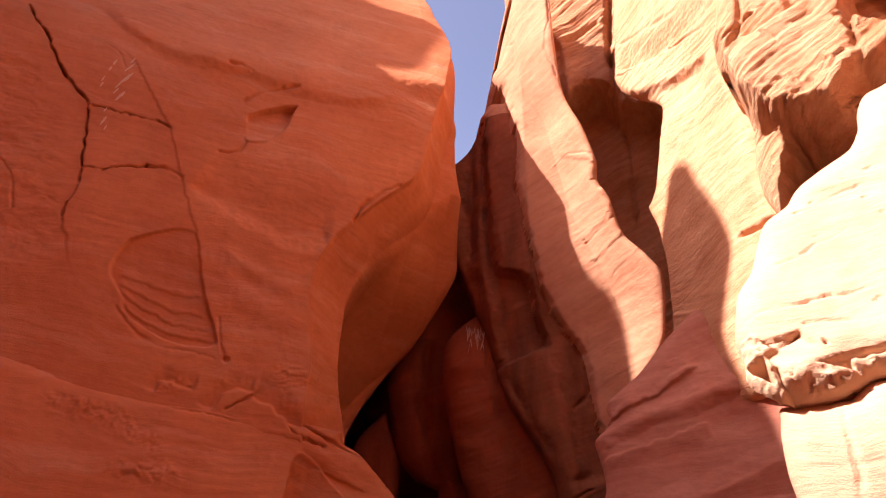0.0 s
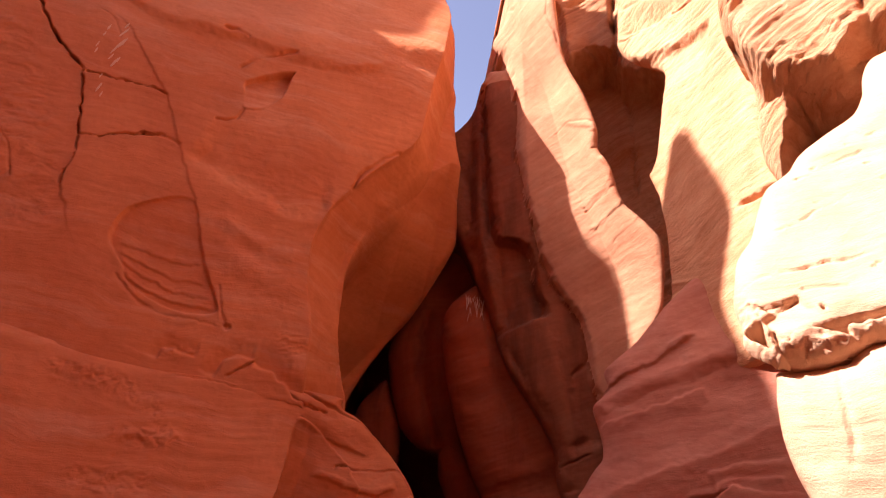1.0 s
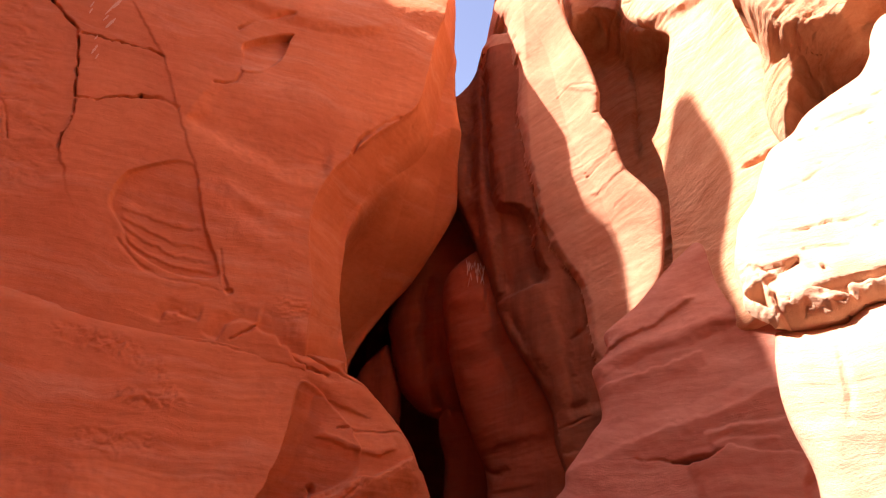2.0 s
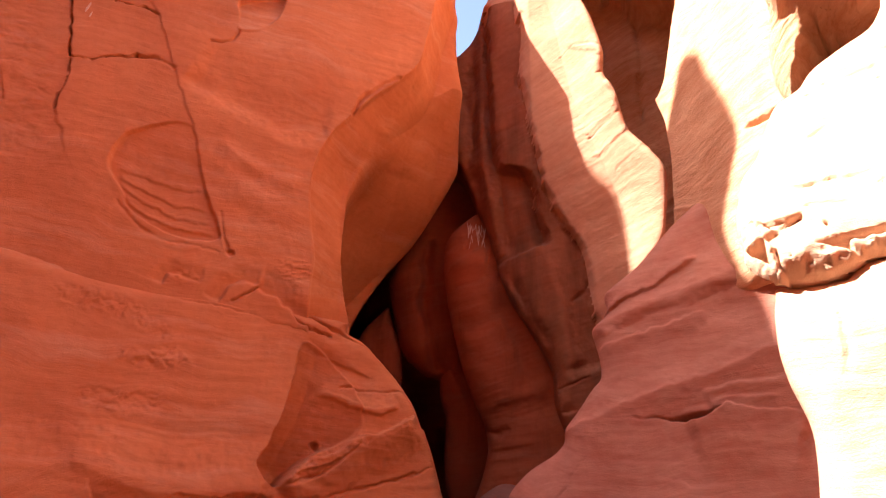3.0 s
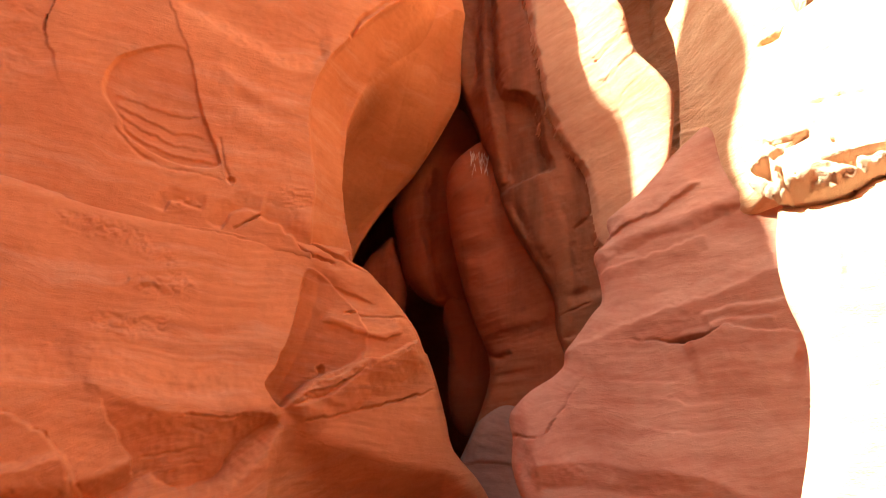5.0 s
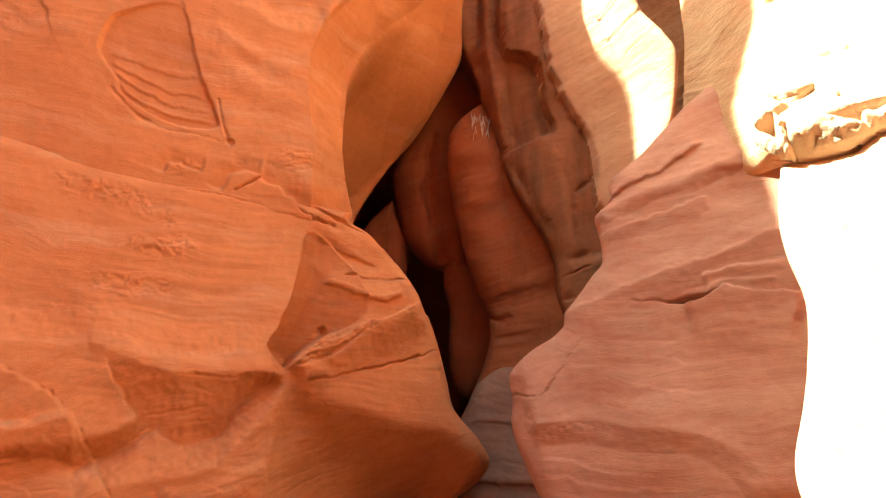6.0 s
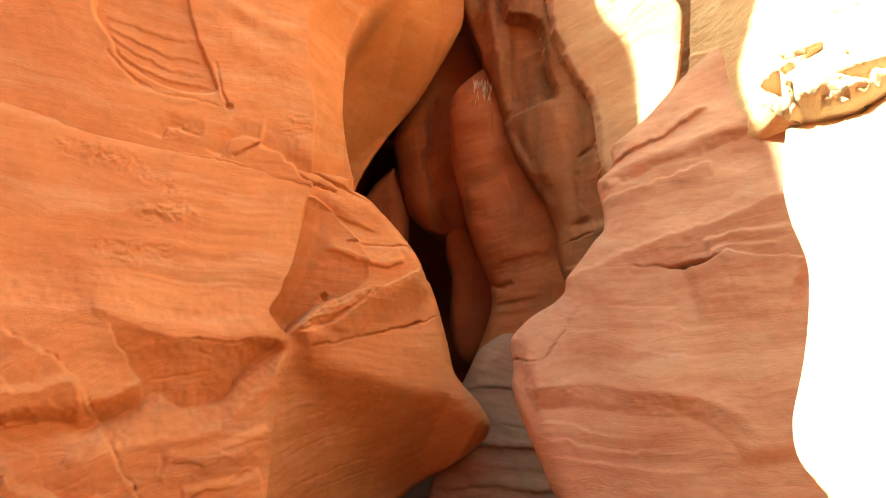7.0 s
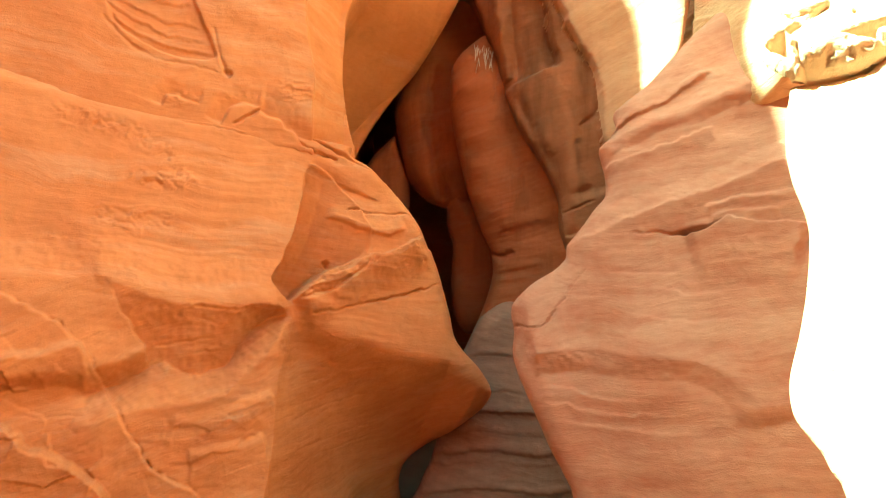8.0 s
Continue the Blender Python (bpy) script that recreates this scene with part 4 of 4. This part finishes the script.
back.weather(0.04, 0.03, 0.004, 0.6, (-0.68, 0.24), sharp=1.0)
f = back.build("wall_back", RIBBED, 1.0, 0.05)
tagged(f, "rough orange rock face with a deep shaded hollow", "cliff", kind="structure")

over = Face(*((1.75, 3.2, 4.3), (1, -0.9), 0.0), [(0, 0.49), (-0, 0.3), (0.03, 0.15), (0.09, -0.16), (0.09, -0.47), (0.1, -0.71), (0.17, -0.9), (0.21, -1), (0.48, -1.14), (0.87, -0.9), (1.5, -0.55), (2.06, 1.34), (1, 2.78), (0.34, 1.92), (0.13, 1.01), (0.06, 0.75)], 0.0085)
over.round_off(0.2, 0.25)
over.step([(0.06, 0.16), (0.18, -0.19), (0.3, -0.39), (0.46, -0.49), (0.63, -0.48), (0.77, -0.37), (1.18, -0.23)], 0.3, 0.07, 1.5, 0.06)
over.dent([(0.33, -0.46), (0.45, -0.53), (0.64, -0.54), (0.71, -0.45), (0.95, -0.42), (0.76, -1.17), (0.21, -1)], 0.7, 0.05)
over.dent([(0.01, 0.24), (0.1, 0.12), (0.13, -0.12), (0.14, -0.39), (0.09, -0.46), (0.08, -0.2), (0.05, 0.05)], 0.4, 0.02)
over.dent([(0.87, 0.56), (0.76, 0.11), (0.8, -0.07), (1.09, -0.21), (1.22, 0.29)], 0.4, 0.05)
over.ledge([(0.02, 0.48), (0.2, 0.47), (0.34, 0.47), (0.53, 0.44)], 0.04, 0.3)
over.step([(0.22, -1), (0.29, -0.67), (0.34, -0.42)], 0.06, 0.02, 0.25)
over.groove([(0.23, 0.84), (0.23, 0.45), (0.12, 0.23)], 0.04, 0.02)
over.groove([(0.76, 0.11), (0.77, -0.09), (0.78, -0.33)], 0.08, 0.02)
over.groove([(0.72, 0.06), (0.78, -0.02), (0.9, -0.06)], 0.05, 0.014)
over.crumble([(0.36, -0.38), (0.44, -0.31), (0.53, -0.4), (0.5, -0.53), (0.37, -0.48)], 0.025, 0.04)
over.crumble([(0.74, 0.29), (0.95, 0.15), (0.84, -0.33), (0.74, -0.2)], 0.015, 0.06)
over.shatter([(0.18, -0.19), (0.45, -0.22), (0.77, -0.18), (0.81, -0.38), (0.62, -0.5), (0.45, -0.51), (0.3, -0.4)], 0.012, 0.07, 1.4)
over.groove([(0.04, 0.34), (0.13, 0.38), (0.22, 0.41), (0.32, 0.46)], 0.025, 0.01)
over.groove([(0.37, 0.46), (0.45, 0.46), (0.53, 0.46)], 0.025, 0.01)
over.groove([(0.49, 0.08), (0.55, 0.09), (0.62, 0.12), (0.65, 0.11)], 0.02, 0.012)
over.groove([(0.35, 0.12), (0.43, 0.01), (0.47, -0.13), (0.5, -0.17)], 0.015, 0.008)
over.shatter([(0.69, 0.07), (0.81, -0.04), (0.83, -0.17), (0.74, -0.23), (0.66, -0.09)], 0.03, 0.12)
over.weather(0.035, 0.02, 0.004, 0.5, (-0.4, 0.33), sharp=1.0)
under = over.piece([(0.06, 0.16), (0.18, -0.19), (0.3, -0.39), (0.46, -0.5), (0.63, -0.49), (0.77, -0.4), (1.3, -0.3), (1.7, -0.6), (0.5, -1.5), (0.0, -1.2)])
under.s, under.u = over.s, over.u
f = over.build("rock_overhang", RIBBED, 1.2, 0.05, away=(0.9, 0.4, 0))
tagged(under.build("shaded_hollow", RIBBED, 1.2, 0.05, f, (0.9, 0.4, 0)), "shaded hollow under the brow")
tagged(f, "rough sunlit sandstone overhang with a shaded hollow beneath", "rock")

big = Face(*((1.1, 2.1, 2.3), (1, -0.65), 0.35), [(0.86, 1.54), (0.68, 1.38), (0.58, 1.33), (0.54, 1.25), (0.52, 1.14), (0.46, 1.02), (0.34, 0.94), (0.24, 0.86), (0.19, 0.78), (0.1, 0.71), (0.06, 0.61), (0.02, 0.47), (-0.04, 0.37), (-0.06, 0.27), (-0.07, 0.17), (-0.05, 0.07), (-0.05, -0), (-0.01, -0.05), (0.05, -0.09), (0.14, -0.09), (0.25, -0.07), (0.36, -0.02), (0.7, 0.02), (1.06, 0.69), (1.16, 1.51)], 0.0065)
big.round_off(0.14, 0.1)
big.slope([(0.69, 0), (0.37, -0.03), (0.29, -0.05), (0.21, -0.06), (0.13, -0.05), (0.08, -0.06), (0.04, -0.11), (-0.04, -0.16)], 1.6, 0.12)
big.dent([(-0.04, 0.04), (0.02, 0.05), (0.03, 0.01), (0.05, -0.05), (0.01, -0.03), (-0.03, 0.01)], 0.12, 0.014)
big.dent([(0.02, 0.1), (0.07, 0.11), (0.12, 0.12), (0.15, 0.12), (0.14, 0.1), (0.07, 0.07)], 0.022, 0.01)
big.dent([(0.17, 0), (0.23, 0.02), (0.31, 0.04), (0.4, 0.05), (0.39, 0.02), (0.28, 0.01), (0.3, -0.03), (0.26, -0.02), (0.22, -0.01)], 0.035, 0.012)
big.dent([(0.21, 0.08), (0.22, 0.08), (0.23, 0.06), (0.21, 0.06)], 0.04, 0.008)
big.dent([(0.19, 0.24), (0.2, 0.24), (0.2, 0.23), (0.19, 0.23)], 0.04, 0.008)
big.step([(0.16, 0.12), (0.07, 0.07), (0.02, 0.05)], -0.03, 0.01, 0.12)
big.groove([(-0.06, 0.18), (0.01, 0.21), (0.1, 0.22), (0.2, 0.23), (0.3, 0.25), (0.42, 0.27)], 0.011, 0.0035, rough=1.6)
big.groove([(0.16, 0.14), (0.24, 0.14), (0.32, 0.15)], 0.01, 0.006)
big.groove([(0.05, 0), (0.07, -0.05), (0.09, -0.12)], 0.03, 0.008)
big.shatter([(-0.05, 0.15), (0.03, 0.14), (0.03, 0.06), (-0.05, 0.06)], 0.01, 0.035, 1.5, 1.2)
big.shatter([(-0.04, 0), (0.05, -0.04), (0.09, -0.11), (0, -0.12)], 0.014, 0.045, 1.2)
big.shatter([(0.07, -0.01), (0.21, 0), (0.38, 0.03), (0.36, -0.08), (0.15, -0.13), (0.08, -0.09)], 0.011, 0.045, 2.0, 1.2)
big.shatter([(-0.06, 0.15), (0.03, 0.14), (0.07, -0.01), (0.39, 0.04), (0.36, -0.08), (0.15, -0.15), (-0.03, -0.11)], 0.006, 0.022, 1.4)
big.crumble([(-0.06, 0.15), (0.03, 0.14), (0.07, -0.01), (0.39, 0.04), (0.36, -0.08), (0.15, -0.15), (-0.03, -0.11)], 0.006, 0.03, 1.6)
big.groove([(0.2, 0.66), (0.29, 0.7), (0.42, 0.76), (0.48, 0.77)], 0.012, 0.0035, rough=1.6)
big.groove([(0.11, 0.43), (0.25, 0.48), (0.38, 0.55)], 0.007, 0.003, rough=1.6)
for i in range(22):
    s0, u0 = random.uniform(0.1, 0.75), random.uniform(0.15, 0.9)
    k = random.uniform(0.006, 0.014)
    big.dent([(s0 - 1.6 * k, u0), (s0, u0 + 0.6 * k), (s0 + 1.6 * k, u0 + 0.3 * k), (s0, u0 - 0.6 * k)], 0.02, 0.008)
big.weather(0.02, 0.006, 0.0025, 0.5)
under = big.piece([(-0.12, 0.12), (0.03, 0.11), (0.06, 0.02), (0.17, 0), (0.31, 0.04), (0.45, 0.05), (0.8, 0.1), (0.8, -0.3), (-0.12, -0.3)])
under.s, under.u = big.s, big.u
f = big.build("boulder", PALE, 0.8, 0.05, away=(0.9, 0.4, 0))
tagged(under.build("broken_underside", PALE, 0.8, 0.05, f, (0.9, 0.4, 0)), "flaked orange underside")
tagged(f, "big rounded sunlit boulder with a broken underside", "boulder")

block = Face(*((1.2, 2.1, 1.6), (1, -0.7), 0.0), [(-0.06, 0.54), (-0.05, 0.58), (0.05, 0.58), (0.16, 0.6), (0.21, 0.63), (0.28, 0.65), (0.75, 0.71), (0.72, -1.2), (0.24, -1.41), (0.11, -0.84), (0.06, -0.74), (0.03, -0.68), (-0.04, -0.59), (-0.06, -0.52), (-0.06, -0.43), (-0.03, -0.28), (-0.01, -0.14), (-0, 0.03), (-0.01, 0.12), (-0.05, 0.24), (-0.07, 0.35), (-0.07, 0.47)], 0.01)
block.round_off(0.12, 0.1)
block.dent([(0.01, 0.6), (0.06, 0.58), (0.17, 0.61), (0.17, 0.58), (0.07, 0.57), (0.02, 0.58)], 0.1, 0.01)
block.groove([(0.15, 0.55), (0.14, 0.45), (0.15, 0.33), (0.12, 0.25)], 0.012, 0.007)
block.weather(0.03, 0.006, 0.003, 0.5)
f = block.build("rock_block", PALE, 0.8, 0.05, away=(0.9, 0.4, 0))
tagged(f, "smooth sunlit sandstone block under the boulder", "rock")

# ---------- what closes the canyon ----------
# an unseen shadow caster: its outline is drawn back from the shadow edges
rim = Face((-4.5, 0, 0), (0, 1), 0.0, [(-7, -0.5), (-7, 9.6), (-1.8, 9.4), (-1.5, 7.5), (-1.1, 5.6), (0.3, 5.5), (0.95, 6.3), (1.2, 7.5), (1.6, 8.4), (1.87, 8.9), (2.03, 9.35), (1.78, 9.62), (1.86, 9.95), (2.05, 10.3), (2.2, 10.55), (2.38, 10.58), (2.5, 10.3), (2.6, 9.7), (2.8, 9.2), (3.2, 8.95), (3.48, 8.9), (3.5, 9.54), (3.57, 9.64), (3.66, 9.7), (3.75, 9.79), (3.78, 10.09), (3.88, 10.39), (4.0, 10.64), (4.16, 11.04), (4.38, 11.54), (4.5, 11.45), (4.4, 11.0), (4.28, 10.6), (4.26, 10.2), (4.25, 9.9), (4.4, 9.6), (5, 9.5), (7, 9.5), (7, -0.5)], 0.05)
rim.weather(0.1, 0.03, 0.0, 1.5)
f = rim.build("shadow_rim", RED, 1.5, 0.0)
tagged(f, "unseen high sandstone rim, added and outlined to cast the canyon's shadows", "cliff", kind="structure")

shut = Face((0.5, 13, 2), (1, 0), 0.0, [(-6, -2.4), (-6, 6), (0, 6), (1.5, 6), (4, 6), (4, -2.4)], 0.08)
shut.weather(0.1, 0.01, 0.0, 1.2)
f = shut.build("wall_slot_end", RED, 1.0, 0.0)
tagged(f, "dark rock that closes the slot", "rock", kind="structure")

# an added cover, hidden from view, that darkens the slot below
roof = Face((-0.2, 6.9, 5.0), (1, 0), 0.0, [(-3.6, -0.35), (-3.6, 0.6), (-0.4, 0.55), (0.6, 0.45), (2.0, 0.4), (3.2, 0.4), (3.2, -0.45), (-0.4, -0.5)], 0.04)
roof.round_off(0.2, 0.2).weather(0.08, 0.01, 0.0, 0.8)
f = roof.build("unseen_slot_roof", RED, 6.5, 0.0)
tagged(f, "unseen rock added high across the slot to keep light out", "rock", kind="structure")

inner_side = Face((-1.6, 8, 0), (0, 1), 0.0, [(-1.5, -0.5), (-1.5, 5.6), (5.2, 5.6), (5.2, -0.5)], 0.08)
inner_side.weather(0.1, 0.02, 0.0, 1.2)
f = inner_side.build("wall_slot_left", RED, 1.0, 0.0)
tagged(f, "dark rock wall inside the slot", "rock", kind="structure")

flank = Face((3.0, 4.6, 0), (0, -1), 0.0, [(-9, -0.5), (-9, 6), (-1, 6), (0, 5.5), (0, -0.5)], 0.08)
flank.weather(0.1, 0.02, 0.0, 1.2)
f = flank.build("wall_slot_right", RED, 1.0, 0.0)
tagged(f, "rock wall that closes the slot behind the fin", "rock", kind="structure")

# added out of view on the right to bounce sun and narrow the sky
side = Face((2.6, -1.5, 0), (0, -1), 0.1, [(-3.2, -0.5), (-3.2, 4.4), (0, 6.0), (3, 7.0), (5.5, 7.0), (5.5, -0.5)], 0.08)
side.weather(0.15, 0.03, 0.0, 1.5)
f = side.build("unseen_wall_side", RED, 1.5, 0.0)
tagged(f, "unseen sandstone wall added beside the camera to bounce light and block sky", "cliff", kind="structure")

# added out of view behind the camera: bounces warm light, hides sky
rear = Face((-1, -5.5, 0), (-1, 0), 0.05, [(-4.5, -0.5), (-4.5, 11.5), (0, 12), (5, 12), (5, -0.5)], 0.1)
rear.weather(0.2, 0.04, 0.0, 1.8)
f = rear.build("unseen_wall_rear", RED, 1.5, 0.0)
tagged(f, "unseen red sandstone wall added behind the camera to bounce warm light", "cliff", kind="structure")

# ---------- pale mineral marks ----------
def streaks(name, face, marks, label, rnd):
    """Thin pale crusts lying on a face: each mark is s, u, length, width and lean."""
    bm = bmesh.new()
    s0, u0 = face.s[:, face.s.shape[1] // 2], face.u[face.u.shape[0] // 2, :]
    for s, u, length, width, tilt in marks:
        rows = []
        for k in range(6):
            f = k / 5
            w = width * math.sin(math.pi * (0.12 + 0.8 * f)) * rnd.uniform(0.6, 1.2)
            cs, cu = s + tilt * length * (f - 0.5), u + length * (f - 0.5)
            pair = []
            for g in (-0.5, 0.5):
                ps, pu = cs + g * w, cu
                i = min(max(int(np.searchsorted(s0, ps)), 0), len(s0) - 1)
                j = min(max(int(np.searchsorted(u0, pu)), 0), len(u0) - 1)
                h = face.h[max(i - 1, 0) : i + 2, max(j - 1, 0) : j + 2].max() + 0.003
                pair.append(bm.verts.new(face.o + ps * face.a + pu * face.up + h * face.n))
            rows.append(pair)
        for p, q in zip(rows, rows[1:]):
            bm.faces.new((p[0], p[1], q[1], q[0]))
    r = bmesh.ops.extrude_face_region(bm, geom=bm.faces[:])
    bmesh.ops.translate(bm, vec=[-0.012 * c for c in face.n], verts=[v for v in r["geom"] if isinstance(v, bmesh.types.BMVert)])
    bmesh.ops.recalc_face_normals(bm, faces=bm.faces[:])
    me = bpy.data.meshes.new(name)
    bm.to_mesh(me)
    bm.free()
    me.materials.append(CRUST)
    return tagged(new(name, me), label, "mineral crust", kind="stuff")


rnd = random.Random(4)
marks = []
for s, u in [(-1.28, 3.52), (-1.3, 3.43), (-1.31, 3.35), (-1.33, 3.27), (-1.34, 3.2), (-1.33, 3.33), (-1.3, 3.47), (-1.32, 3.16)]:
    marks.append((s + rnd.uniform(-0.02, 0.02), u, rnd.uniform(0.05, 0.12), rnd.uniform(0.012, 0.024), 0.5))
for s, u in [(-1.46, 3.29), (-1.46, 3.23), (-1.43, 3.4), (-1.39, 3.01), (-1.38, 2.92), (-1.36, 2.85), (-1.41, 3.47), (-1.39, 2.89)]:
    marks.append((s, u, rnd.uniform(0.03, 0.06), rnd.uniform(0.01, 0.018), 0.3))
streaks("mineral_streaks", left, marks, "thin white mineral streaks on the red wall", rnd)
marks = []
for i in range(34):
    marks.append((rnd.uniform(-0.06, 0.14), rnd.uniform(0.4, 0.6), rnd.uniform(0.04, 0.14), rnd.uniform(0.003, 0.008), rnd.uniform(-0.2, 0.25)))
streaks("mineral_streaks", pillar, marks, "brushed pale mineral crust on the inner slab", rnd)

# the floor: one sheet, which drops away into the slot
bm = bmesh.new()
bmesh.ops.create_grid(bm, x_segments=150, y_segments=150, size=1)
for v in bm.verts:
    x, y = (math.copysign(abs(c) * 9 + abs(c) ** 7 * 1500, c) for c in v.co.xy)
    dip = max(0.0, min(1.0, (y - 4.4) / 0.5)) * max(0.0, min(1.0, (14 - y) / 2)) * max(0.0, min(1.0, (4 - abs(x)) / 1.0))
    v.co = (x, y, 0)
    v.co.z = 0.06 * noise.noise(v.co * 0.7) + 0.015 * noise.noise(v.co * 3) - 0.3 - 0.9 * dip
me = bpy.data.meshes.new("ground")
bm.to_mesh(me)
bm.free()
me.materials.append(SAND)
me.polygons.foreach_set("use_smooth", np.ones(len(me.polygons), bool))
tagged(new("ground", me), "sandy canyon floor", "ground", kind="structure")
